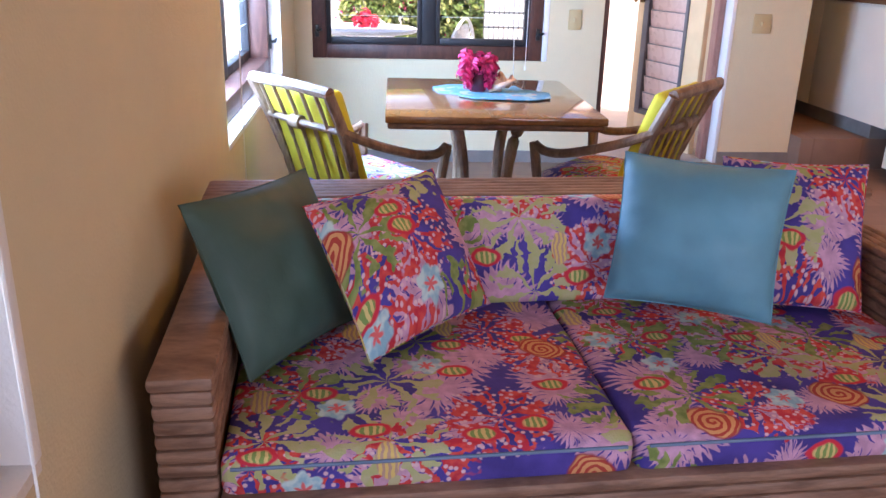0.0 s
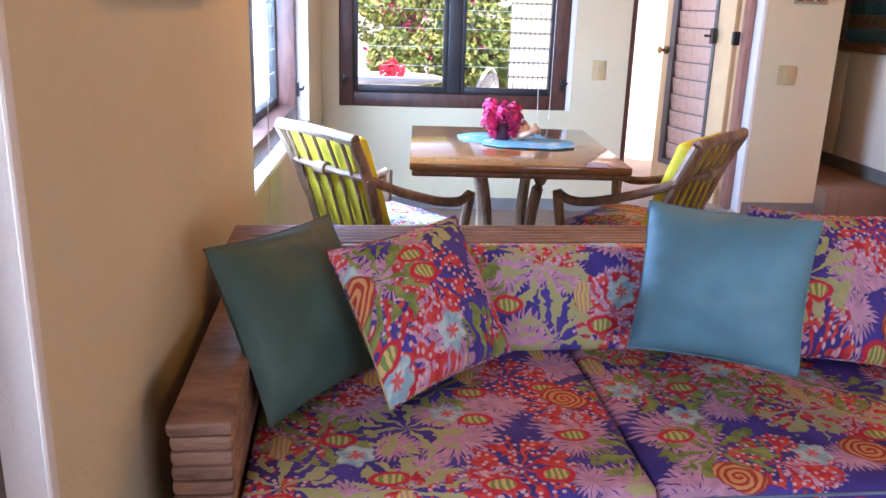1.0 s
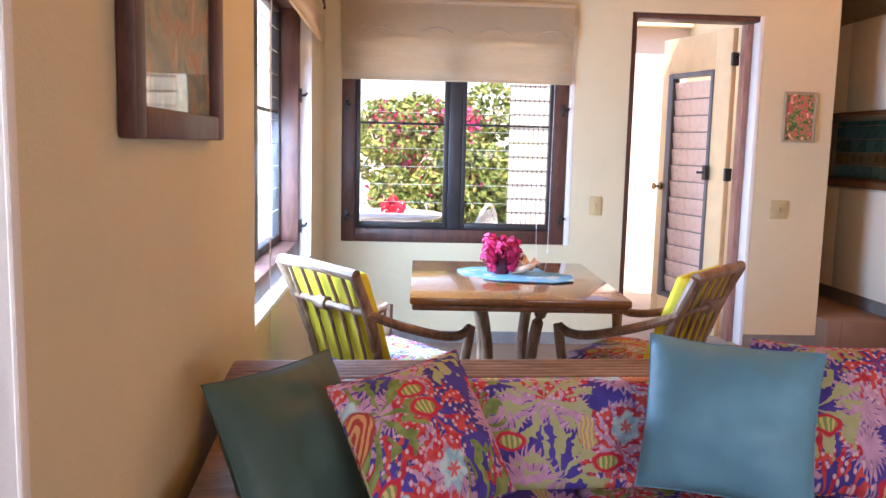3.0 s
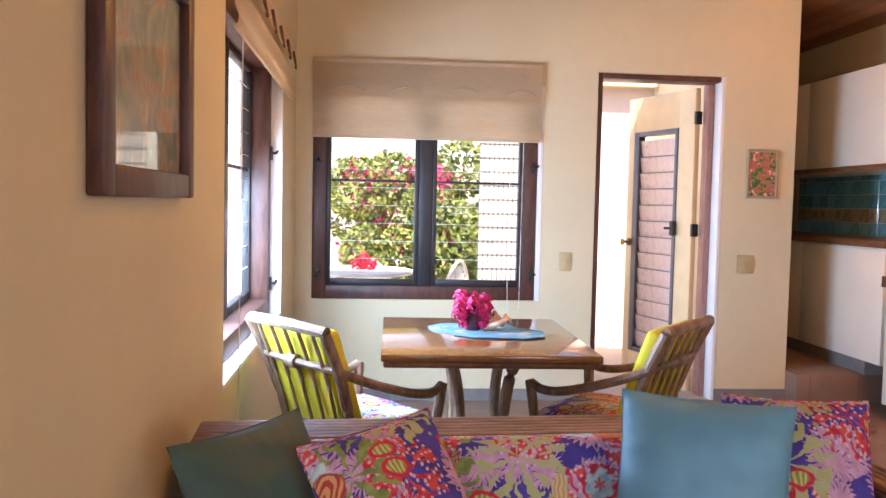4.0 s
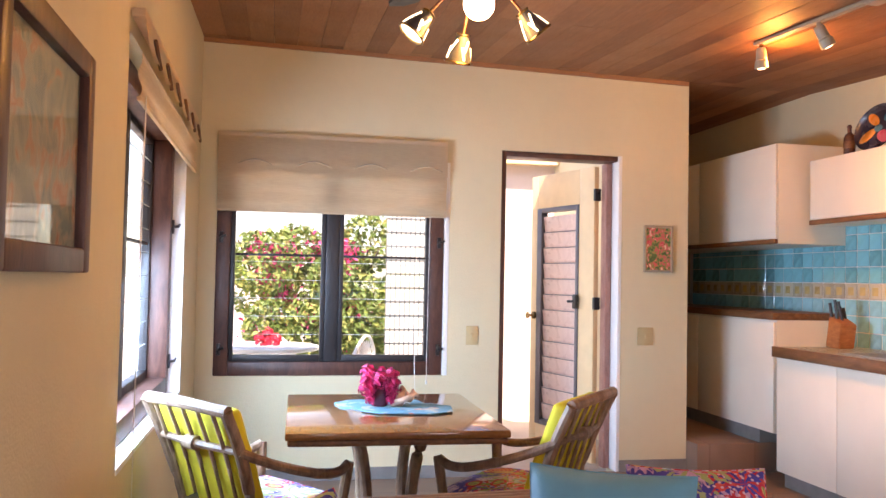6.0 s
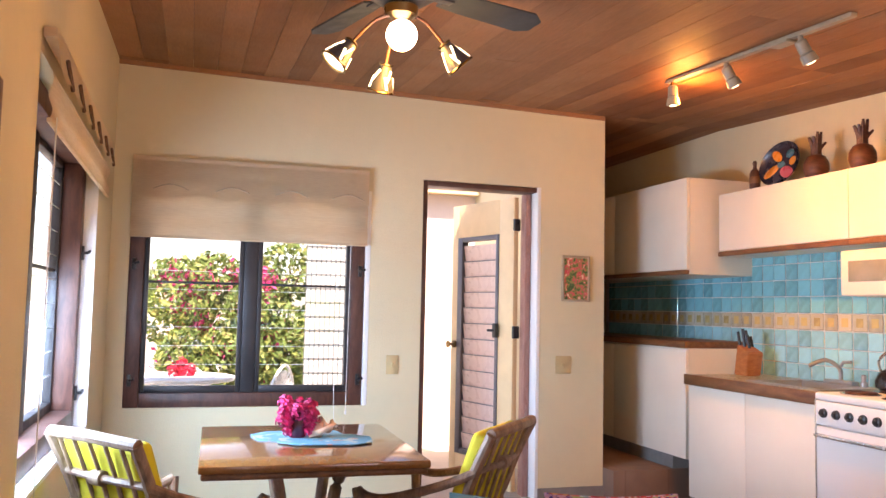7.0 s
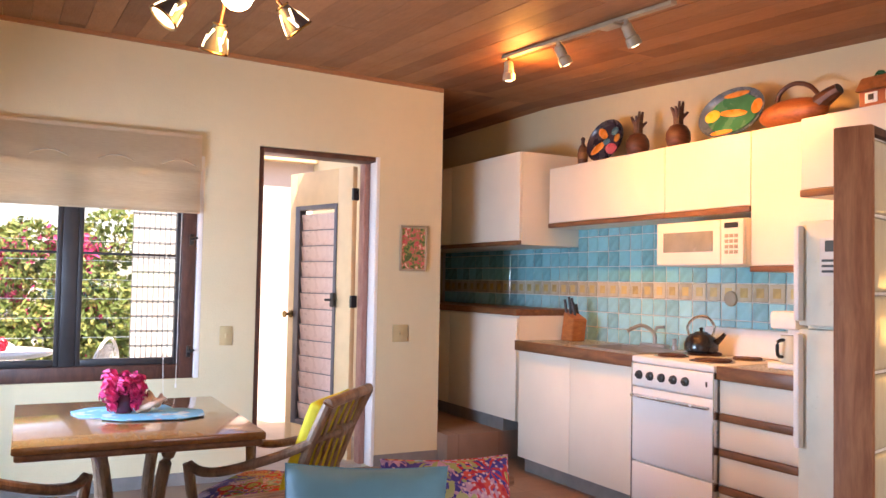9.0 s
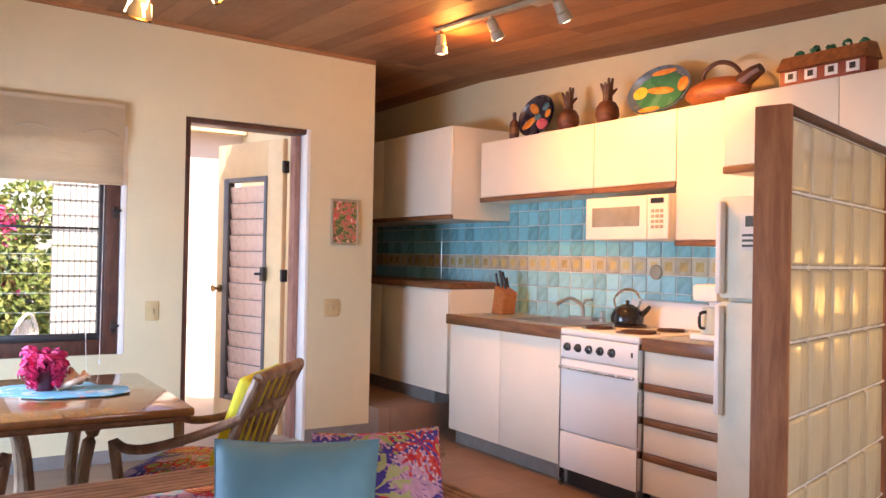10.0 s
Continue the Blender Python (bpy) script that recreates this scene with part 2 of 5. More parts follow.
M["brass"] = plain("polished_brass", (0.24, 0.15, 0.06), 0.28, 1.0, 0.06)
M["counter"] = plain("grey_green_laminate", (0.30, 0.33, 0.30), 0.3, vary=0.12, scale=40, bump=0.05)
M["kick"] = plain("grey_plinth", (0.20, 0.19, 0.18), 0.6)
M["lattice"] = plain("grey_lattice", (0.17, 0.19, 0.21), 0.6)
M["grout"] = plain("pale_grout", (0.68, 0.68, 0.64), 0.8, vary=0.1, scale=20)
M["grey"] = plain("grey_glass", (0.26, 0.25, 0.20), 0.2)
M["paper"] = plain("printed_paper", (0.62, 0.66, 0.66), 0.7)
M["darkprint"] = plain("dark_print", (0.05, 0.08, 0.09), 0.7)
M["fridge"] = plain("cream_green_fridge_enamel", (0.66, 0.69, 0.60), 0.35, vary=0.04)
M["white"] = plain("white_paint", (0.80, 0.80, 0.78), 0.5, vary=0.04)
M["cord"] = plain("white_cord", (0.75, 0.73, 0.68), 0.7)
M["vase"] = plain("plum_glazed_vase", (0.10, 0.015, 0.035), 0.15)
M["petal"] = plain("magenta_petals", (0.55, 0.018, 0.11), 0.6, vary=0.4, scale=30)
M["shell"] = plain("conch_shell", (0.70, 0.48, 0.36), 0.4, vary=0.2, scale=25)
M["piping"] = plain("blue_green_piping", (0.14, 0.22, 0.34), 0.8)
M["carved"] = wood("carved_dark_wood", (0.05, 0.016, 0.009), (0.12, 0.042, 0.022), (3, 3, 8), 0.45)
M["redwood"] = wood("reddish_carved_wood", (0.20, 0.06, 0.02), (0.38, 0.13, 0.045), (3, 3, 8), 0.4)
M["knifeblock"] = wood("orange_block_wood", (0.30, 0.10, 0.03), (0.48, 0.19, 0.06), (3, 3, 8), 0.4)
M["louver"] = plain("pinkish_louver_glass", (0.80, 0.60, 0.52), 0.3, vary=0.05)
M["doorpaint"] = plain("cream_door_paint", (0.80, 0.58, 0.32), 0.45, vary=0.04)
# lighter pinkish frame wood, with the daylight on the right jamb in its colour
M["jamb"] = wood("lit_pink_brown_jamb", (0.30, 0.13, 0.10), (0.45, 0.23, 0.18), (4, 4, 1), 0.5)
M["patio"] = plain("white_patio_enamel", (0.82, 0.82, 0.82), 0.4)
M["red"] = plain("red_cloth", (0.62, 0.02, 0.06), 0.7)
M["fan"] = plain("dark_fan_enamel", (0.04, 0.045, 0.06), 0.4)
M["blade"] = plain("slate_fan_blade", (0.045, 0.06, 0.075), 0.5)
M["track"] = plain("cream_track_enamel", (0.36, 0.30, 0.21), 0.4)

n = Nodes("roman_shade_linen", 0.85, spec=0.2)
weave = n.noise(60, 3, n.mapped((0.3, 0.3, 6)))
n.color(n.mix(n.ramp(weave, [(0.35, 0.0), (0.7, 1.0)]), (0.66, 0.53, 0.36), (0.80, 0.69, 0.50)))
n.p.inputs["Transmission Weight"].default_value = 0.0
n.bump(weave, 0.3, 0.003)
tl = n.node("ShaderNodeBsdfTranslucent", Color=(0.80, 0.66, 0.50, 1))
mx = n.node("ShaderNodeMixShader", Fac=0.42)
n.link(n.p.outputs[0], mx.inputs[1])
n.link(tl.outputs[0], mx.inputs[2])
n.link(mx.outputs[0], n.t.nodes["Material Output"].inputs["Surface"])
M["shade"] = n.m

n = Nodes("placemat_print", 0.6)
v = n.voronoi(22)
n.color(n.mix(n.ramp(n.noise(14, 3), [(0.52, 0.0), (0.58, 1.0)]), (0.09, 0.30, 0.43), n.ramp(v.outputs["Color"], [(0.0, (0.20, 0.42, 0.50)), (0.4, (0.42, 0.46, 0.40)), (0.7, (0.50, 0.24, 0.18))], True)))
n.bump(n.noise(120, 2), 0.2, 0.002)
M["mat"] = n.m


def glazed(name, c):
    n = Nodes(name, 0.07)
    g = n.t.nodes.new("ShaderNodeObjectInfo")
    tone = n.ramp(g.outputs["Random"], [(0.0, mul(c, 0.72)), (0.5, c), (1.0, mul(c, 1.25))])
    n.color(n.mix(n.ramp(n.noise(18, 3), [(0.4, 0.0), (0.7, 0.5)]), tone, mul(c, 1.35)))
    n.bump(n.noise(14, 2), 0.16, 0.005)
    return n.m


M["tile_blue"] = glazed("turquoise_glazed_tile", (0.18, 0.49, 0.54))
M["tile_pale"] = glazed("pale_blue_glazed_tile", (0.26, 0.56, 0.62))
M["tile_band"] = glazed("straw_glazed_tile", (0.48, 0.44, 0.32))
M["tile_motif"] = glazed("ochre_glazed_motif", (0.50, 0.38, 0.16))

n = Nodes("terracotta_floor", 0.5)
b = n.t.nodes.new("ShaderNodeTexBrick")
b.offset = 0.0
for k, v in (("Scale", 1.0), ("Mortar Size", 0.006), ("Brick Width", 0.33), ("Row Height", 0.33), ("Bias", 0.0)):
    b.inputs[k].default_value = v
b.inputs["Color1"].default_value = (0.20, 0.13, 0.095, 1)
b.inputs["Color2"].default_value = (0.245, 0.16, 0.115, 1)
b.inputs["Mortar"].default_value = (0.19, 0.12, 0.085, 1)
n.link(n.co, b.inputs["Vector"])
n.color(n.mix(0.5, b.outputs[0], n.ramp(n.noise(6, 5), [(0.3, 0.6), (0.7, 1.0)]), "MULTIPLY"))
n.bump(n.noise(30, 3), 0.2, 0.004)
M["floor"] = n.m

n = Nodes("sunlit_paving", 0.8)
n.color(n.ramp(n.noise(2.5, 5), [(0.3, (0.42, 0.36, 0.30)), (0.7, (0.58, 0.50, 0.43))]))
n.bump(n.noise(20, 4), 0.4, 0.01)
M["ground"] = n.m


def leafy(name, a, b):
    n = Nodes(name, 0.55)
    g = n.t.nodes.new("ShaderNodeNewGeometry")
    n.color(n.ramp(g.outputs["Random Per Island"], [(0.0, a), (0.6, mul(a, 1.6)), (1.0, b)]))
    return n.m


M["leaf"] = leafy("hedge_leaf", (0.085, 0.13, 0.026), (0.40, 0.38, 0.11))
M["bract"] = leafy("bougainvillea_bract", (0.45, 0.03, 0.12), (0.65, 0.10, 0.25))
M["bark"] = plain("hedge_bark", (0.10, 0.06, 0.035), 0.9, vary=0.3)


def painted(name, stops, scale, co_scale=(1, 1, 1), rough=0.4):
    n = Nodes(name, rough)
    n.color(n.ramp(n.noise(scale, 2, n.mapped(co_scale), 1.2), stops, False))
    n.bump(n.noise(60, 2), 0.15, 0.003)
    return n.m


M["art_big"] = painted("faded_flower_print", [(0.36, (0.20, 0.23, 0.17)), (0.48, (0.33, 0.31, 0.20)), (0.54, (0.46, 0.36, 0.22)), (0.60, (0.52, 0.20, 0.07)), (0.68, (0.58, 0.46, 0.30))], 11, rough=0.6)
M["art_small"] = painted("bright_flower_print", [(0.38, (0.05, 0.10, 0.03)), (0.46, (0.20, 0.26, 0.06)), (0.52, (0.50, 0.16, 0.12)), (0.58, (0.60, 0.04, 0.08)), (0.68, (0.75, 0.60, 0.42))], 30, rough=0.5)
M["plate_dark"] = plain("dark_glaze", (0.035, 0.03, 0.045), 0.25, vary=0.3)
M["plate_green"] = plain("green_glaze", (0.035, 0.20, 0.10), 0.25, vary=0.2)
M["plate_rim"] = plain("slate_blue_glaze", (0.10, 0.15, 0.20), 0.25, vary=0.2)
M["orange"] = plain("orange_glaze", (0.72, 0.27, 0.05), 0.3, vary=0.2)
M["sunyellow"] = plain("yellow_glaze", (0.75, 0.55, 0.06), 0.3, vary=0.1)
M["pinkglaze"] = plain("pink_glaze", (0.60, 0.12, 0.16), 0.3, vary=0.2)
M["tealglaze"] = plain("teal_glaze", (0.05, 0.16, 0.22), 0.3, vary=0.2)



def thin_glass(name, gloss, tint):
    n = Nodes(name, 0.03)
    tr_ = n.node("ShaderNodeBsdfTransparent", Color=(*tint, 1))
    gl = n.node("ShaderNodeBsdfGlossy", Roughness=0.03)
    mx_ = n.node("ShaderNodeMixShader", Fac=gloss)
    n.link(tr_.outputs[0], mx_.inputs[1])
    n.link(gl.outputs[0], mx_.inputs[2])
    n.link(mx_.outputs[0], n.t.nodes["Material Output"].inputs["Surface"])
    return n.m


M["glass"] = thin_glass("clear_glass", 0.07, (0.96, 0.98, 0.97))
M["paneedge"] = plain("ground_glass_edge", (0.62, 0.68, 0.64), 0.3)
M["picglass"] = thin_glass("thin_picture_glass", 0.16, (0.95, 0.96, 0.95))
n = Nodes("rippled_glass_block", 0.16)
n.color((0.72, 0.66, 0.48))
n.p.inputs["Transmission Weight"].default_value = 0.3
n.p.inputs["IOR"].default_value = 1.35
n.bump(n.noise(9, 2, n.mapped((1.6, 1, 0.6))), 0.3, 0.02)
M["block"] = n.m
n = Nodes("lit_globe", 0.4)
n.p.inputs["Emission Color"].default_value = (1.0, 0.90, 0.70, 1)
n.p.inputs["Emission Strength"].default_value = 7.0
M["globe"] = n.m
n = Nodes("lit_spot_lens", 0.4)
n.p.inputs["Emission Color"].default_value = (1.0, 0.86, 0.55, 1)
n.p.inputs["Emission Strength"].default_value = 1.8
M["lens"] = n.m

# ---- mesh helpers ----


def box(bm, a, b, bevel=0.0, seg=2):
    """A box from corner a to corner b, with rounded edges."""
    m = Matrix.LocRotScale([(p + q) / 2 for p, q in zip(a, b)], None, [abs(q - p) for p, q in zip(a, b)])
    r = bmesh.ops.create_cube(bm, size=1, matrix=m)
    if bevel:
        es = list({e for v in r["verts"] for e in v.link_edges})
        bmesh.ops.bevel(bm, geom=es, offset=bevel, segments=seg, affect="EDGES", profile=0.5)
    return bm


def boxes(*pairs, bevel=0.0):
    bm = bmesh.new()
    for a, b in pairs:
        box(bm, a, b, bevel)
    return bm


def one(a, b, bevel=0.0, seg=2):
    return box(bmesh.new(), a, b, bevel, seg)


def tube(bm, pts, r, n=8, r2=None):
    """A round bar along a line of points, tapering from r to r2."""
    pts = [Vector(p) for p in pts]
    rings = []
    up = Vector((0, 0, 1))
    for i, p in enumerate(pts):
        d = (pts[min(i + 1, len(pts) - 1)] - pts[max(i - 1, 0)]).normalized()
        u = d.cross(up if abs(d.z) < 0.95 else Vector((1, 0, 0))).normalized()
        w = d.cross(u)
        k = r if r2 is None else r + (r2 - r) * i / max(1, len(pts) - 1)
        rings.append([bm.verts.new(p + k * (math.cos(a) * u + math.sin(a) * w)) for a in (2 * math.pi * j / n for j in range(n))])
    for s, e in zip(rings, rings[1:]):
        for j in range(n):
            bm.faces.new((s[j], s[(j + 1) % n], e[(j + 1) % n], e[j]))
    bm.faces.new(rings[0])
    bm.faces.new(rings[-1][::-1])
    bmesh.ops.recalc_face_normals(bm, faces=bm.faces[:])
    return bm


def bar(pts, r, n=8, r2=None):
    return tube(bmesh.new(), pts, r, n, r2)


def curve(ps, k=10):
    """Points of a smooth line through ps."""
    ps = [Vector(p) for p in ps]
    out = []
    for i in range(len(ps) - 1):
        a, b, c, d = ps[max(0, i - 1)], ps[i], ps[i + 1], ps[min(len(ps) - 1, i + 2)]
        for j in range(k):
            t = j / k
            out.append(0.5 * (2 * b + (c - a) * t + (2 * a - 5 * b + 4 * c - d) * t * t + (3 * b - a - 3 * c + d) * t ** 3))
    return out + [ps[-1]]


def lathe(profile, n=24, axis="z"):
    """A turned body from (radius, height) pairs."""
    bm = bmesh.new()
    rings = [[bm.verts.new((r * math.cos(2 * math.pi * j / n), r * math.sin(2 * math.pi * j / n), z)) for j in range(n)] for r, z in profile]
    for s, e in zip(rings, rings[1:]):
        for j in range(n):
            bm.faces.new((s[j], s[(j + 1) % n], e[(j + 1) % n], e[j]))
    bm.faces.new(rings[0][::-1])
    bm.faces.new(rings[-1])
    if axis == "x":
        bmesh.ops.transform(bm, matrix=Matrix.Rotation(radians(90), 4, "Y"), verts=bm.verts[:])
    if axis == "y":
        bmesh.ops.transform(bm, matrix=Matrix.Rotation(radians(-90), 4, "X"), verts=bm.verts[:])
    return bm


def moved(bm, m):
    bmesh.ops.transform(bm, matrix=m, verts=bm.verts[:])
    return bm


def sphere(r, m=None, u=16, v=10):
    bm = bmesh.new()
    bmesh.ops.create_uvsphere(bm, u_segments=u, v_segments=v, radius=r, matrix=m or Matrix())
    return bm


def prism(outline, depth, bevel=0.0):
    """An outline in x and z, thick along y from 0 to depth."""
    bm = bmesh.new()
    f = bm.faces.new([bm.verts.new((x, 0, z)) for x, z in outline])
    r = bmesh.ops.extrude_face_region(bm, geom=[f])
    bmesh.ops.translate(bm, vec=(0, depth, 0), verts=[g for g in r["geom"] if isinstance(g, bmesh.types.BMVert)])
    bmesh.ops.recalc_face_normals(bm, faces=bm.faces[:])
    if bevel:
        bmesh.ops.bevel(bm, geom=bm.edges[:], offset=bevel, segments=2, affect="EDGES")
    return bm


def mesh(name, bm, material, smooth=35):
    me = bpy.data.meshes.new(name)
    bm.normal_update()
    bm.to_mesh(me)
    bm.free()
    me.materials.append(material)
    if smooth:
        for p in me.polygons:
            p.use_smooth = True
        me.set_sharp_from_angle(angle=radians(smooth))
    return me


def thing(name, label, category, m=None, group="", bm=None, material=None, kind=""):
    """A top-level thing: an Empty at its base, or one mesh."""
    ob = new(name, mesh(name, bm, material) if bm else None)
    ob.matrix_world = m or Matrix()
    return tagged(ob, label, category, group, kind)


def part(name, bm, material, parent, label="", m=None):
    ob = new(name, mesh(name, bm, material))
    ob.parent = parent
    ob.matrix_basis = m or Matrix()
    if label:
        ob["label"] = label
    return ob


def setting(name, bm, material, label, category=""):
    return thing(name, label, category or name.split("_")[0], bm=bm, material=material, kind="structure")


def cushion(w, h, d, puff=0.5, nu=14, wrinkle=0.006, seed=0, boxy=False):
    """A stuffed square cushion in x (width) and z (height), swelling along y."""
    bm = bmesh.new()
    grid = {}
    for side in (-1, 1):
        for i in range(nu + 1):
            for j in range(nu + 1):
                u, v = 2 * i / nu - 1, 2 * j / nu - 1
                e = (1 - u ** 2) * (1 - v ** 2)
                edge = i in (0, nu) or j in (0, nu)
                if edge and (0, i, j) in grid:
                    grid[side, i, j] = grid[0, i, j]
                    continue
                pinch = 1 - 0.055 * ((1 - u * u) * abs(v) ** 3 + (1 - v * v) * abs(u) ** 3)
                y = side * d / 2 * max(0.0, e) ** puff
                y += wrinkle * noise.noise(Vector((u * 2.5 + seed, v * 2.5, side * 3))) * e * 4
                rim = max(abs(u), abs(v))
                y += 0.9 * wrinkle * side * math.sin(26 * (u if abs(v) > abs(u) else v) + 5 * noise.noise(Vector((u * 3, v * 3, seed)))) * max(0, rim - 0.62) * (1 - rim) * 12
                vert = bm.verts.new((u * w / 2 * pinch, y, v * h / 2 * pinch))
                grid[side, i, j] = vert
                if edge:
                    grid[0, i, j] = vert
    for side in (-1, 1):
        for i in range(nu):
            for j in range(nu):
                q = [grid[side, i, j], grid[side, i + 1, j], grid[side, i + 1, j + 1], grid[side, i, j + 1]]
                bm.faces.new(q if side < 0 else q[::-1])
    bmesh.ops.recalc_face_normals(bm, faces=bm.faces[:])
    return bm


def slab_cushion(w, d, h, r=0.035, sag=0.012, seed=0):
    """A box cushion with rounded edges and a slightly crowned, uneven top."""
    bm = one((-w / 2, -d / 2, 0), (w / 2, d / 2, h), r, 3)
    bmesh.ops.subdivide_edges(bm, edges=[e for e in bm.edges if e.calc_length() > 0.15], cuts=7, use_grid_fill=True)
    for v in bm.verts:
        u, t = 2 * v.co.x / w, 2 * v.co.y / d
        if v.co.z > h * 0.6:
            v.co.z += sag * (1 - u * u) * (1 - t * t) * 1.5 + 0.006 * noise.noise(Vector((v.co.x * 6 + seed, v.co.y * 6, 0)))
        v.co.x += 0.004 * noise.noise(Vector((v.co.y * 8, v.co.z * 8, seed)))
    return bm


def quad_pose(b1, b2, t1, t2):
    """The pose and size of an upright square thing from its lower and upper corners."""
    b1, b2, t1, t2 = map(Vector, (b1, b2, t1, t2))
    c = (b1 + b2 + t1 + t2) / 4
    x = (b2 + t2 - b1 - t1).normalized()
    z0 = (t1 + t2 - b1 - b2)
    y = z0.cross(x).normalized()
    z = x.cross(y)
    m = Matrix((x, y, z)).transposed().to_4x4()
    m.translation = c
    return m, ((b2 + t2 - b1 - t1) / 2).length, z0.length / 2

# ---- large structure ----
CEIL = lambda x, y=0.0: 2.695 - 0.02 * x + 0.055 * max(-4.5, min(0.0, y))
setting("floor", one((-0.02, -7.6, -0.12), (4.17, 0.02, 0.0)), M["floor"], "brown terracotta tiled floor of the room")
setting("hall_floor", one((3.21, -0.15, 0.0), (4.15, 2.5, 0.2), 0.004), M["floor"], "raised brown tiled passage floor with a step", "floor")

W1 = (-2.50, -0.78, 0.635, 2.0)
W2 = (-5.9, -4.15, 0.565, 2.0)
wl = boxes(
    ((-0.22, -7.8, -0.1), (0, W2[0], 2.78)),
    ((-0.22, W2[0], -0.1), (0, W2[1], W2[2])), ((-0.22, W2[0], W2[3]), (0, W2[1], 2.78)),
    ((-0.22, W2[1], -0.1), (0, W1[0], 2.78)),
    ((-0.22, W1[0], -0.1), (0, W1[1], W1[2])), ((-0.22, W1[0], W1[3]), (0, W1[1], 2.78)),
    ((-0.22, W1[1], -0.1), (0, 0.2, 2.78)),
)
wall_west = setting("wall_west", wl, M["wall"], "cream painted plaster wall with two windows")
NX0, NX1, NZ0, NZ1 = 0.105, 1.545, 0.64, 2.0
DX0, DX1, DZ = 1.89, 2.724, 2.1
wn = boxes(
    ((0, 0, -0.1), (NX0, 0.2, 2.78)), ((NX0, 0, -0.1), (NX1, 0.2, NZ0)), ((NX0, 0, NZ1), (NX1, 0.2, 2.78)),
    ((NX1, 0, -0.1), (DX0, 0.2, 2.78)), ((DX0, 0, DZ), (DX1, 0.2, 2.78)), ((DX1, 0, -0.1), (3.21, 0.2, 2.78)),
)
wall_north = setting("wall_north", wn, M["wall"], "cream painted plaster wall with window and doorway")
setting("wall_hall", one((3.05, 0.2, -0.1), (3.21, 2.5, 2.78)), M["wall"], "cream plaster side wall of the passage")
setting("wall_hall_end", one((3.05, 2.5, -0.1), (4.35, 2.7, 2.78)), M["wall"], "cream plaster end wall of the passage")
wall_east = setting("wall_east", one((4.15, -7.8, -0.1), (4.35, 2.5, 2.78)), M["wall"], "cream plaster kitchen wall with tiled splashback")
# unseen closing wall; its opening is added to let light in
ws = boxes(((-0.22, -7.8, -0.1), (1.6, -7.6, 2.78)), ((3.2, -7.8, -0.1), (4.15, -7.6, 2.78)), ((1.6, -7.8, -0.1), (3.2, -7.6, 0.5)), ((1.6, -7.8, 1.7), (3.2, -7.6, 2.78)))
setting("wall_south", ws, M["wall"], "unseen cream plaster wall with an opening added for light")

# ceiling boards run away from the doorway wall; one mesh
rng = random.Random(4)
verts, faces = [], []
x = 0.0
while x < 4.15:
    w = 0.14
    y = -7.6 - rng.random() * 2
    yend = 0.0 if x < 3.15 else 2.5
    while y < yend:
        ln = rng.choice((1.6, 2.2, 2.8, 3.4))
        y0, y1 = max(-7.6, y) + 0.001, min(yend, y + ln)
        if y0 < -4.5 < y1:
            y1, ln = -4.5, -4.5 - y
        if y0 < 0.0 < y1:
            y1, ln = 0.0, -y
        if y1 > -7.6:
            x0, x1 = x + 0.0012, min(x + w - 0.0012, 4.15)
            dz = rng.uniform(-0.0015, 0.0015)
            k = len(verts)
            for xx, yy, up in ((x0, y0, 0), (x1, y0, 0), (x1, y1, 0), (x0, y1, 0), (x0, y0, 1), (x1, y0, 1), (x1, y1, 1), (x0, y1, 1)):
                verts.append((xx, yy, CEIL(xx, yy) + dz + 0.02 * up))
            faces += [[k + i for i in f] for f in ((3, 2, 1, 0), (4, 5, 6, 7), (0, 1, 5, 4), (1, 2, 6, 5), (2, 3, 7, 6), (3, 0, 4, 7))]
        y += ln
    x += w
me = bpy.data.meshes.new("ceiling")
me.from_pydata(verts, [], faces)
me.materials.append(M["ceiling"])
tagged(new("ceiling", me), "reddish brown cedar board ceiling, slightly sloping", "ceiling", kind="structure")
# unseen slabs added above the boards to keep sun and light leaks out
rf = bmesh.new()
box(rf, (-0.45, -8.2, 2.79), (4.7, 0.27, 2.86))
box(rf, (3.0, 0.27, 2.79), (4.7, 2.9, 2.86))
box(rf, (-0.005, -7.6, 2.735), (4.15, 0.0, 2.775))
box(rf, (3.21, 0.0, 2.735), (4.15, 2.5, 2.775))
setting("roof", rf, M["darkwood"], "unseen dark slabs over the boards that block the sun")
tr = bmesh.new()
box(tr, (0.0, -0.022, 2.655), (3.2, -0.002, 2.70))
bmesh.ops.transform(tr, matrix=Matrix.Shear("XZ", 4, (0, 0)), verts=tr.verts[:])
for v in tr.verts:
    v.co.z = CEIL(v.co.x) - (0.026 if v.co.z < 2.68 else 0.0)
setting("trim_ceiling", tr, M["ceiling"], "narrow cedar moulding under the ceiling", "trim")
bb = boxes(((0.012, -0.014, 0), (DX0, -0.002, 0.075)), ((DX1, -0.014, 0), (3.21, -0.002, 0.075)))
setting("baseboard", bb, M["kick"], "grey painted skirting along the wall", "baseboard")


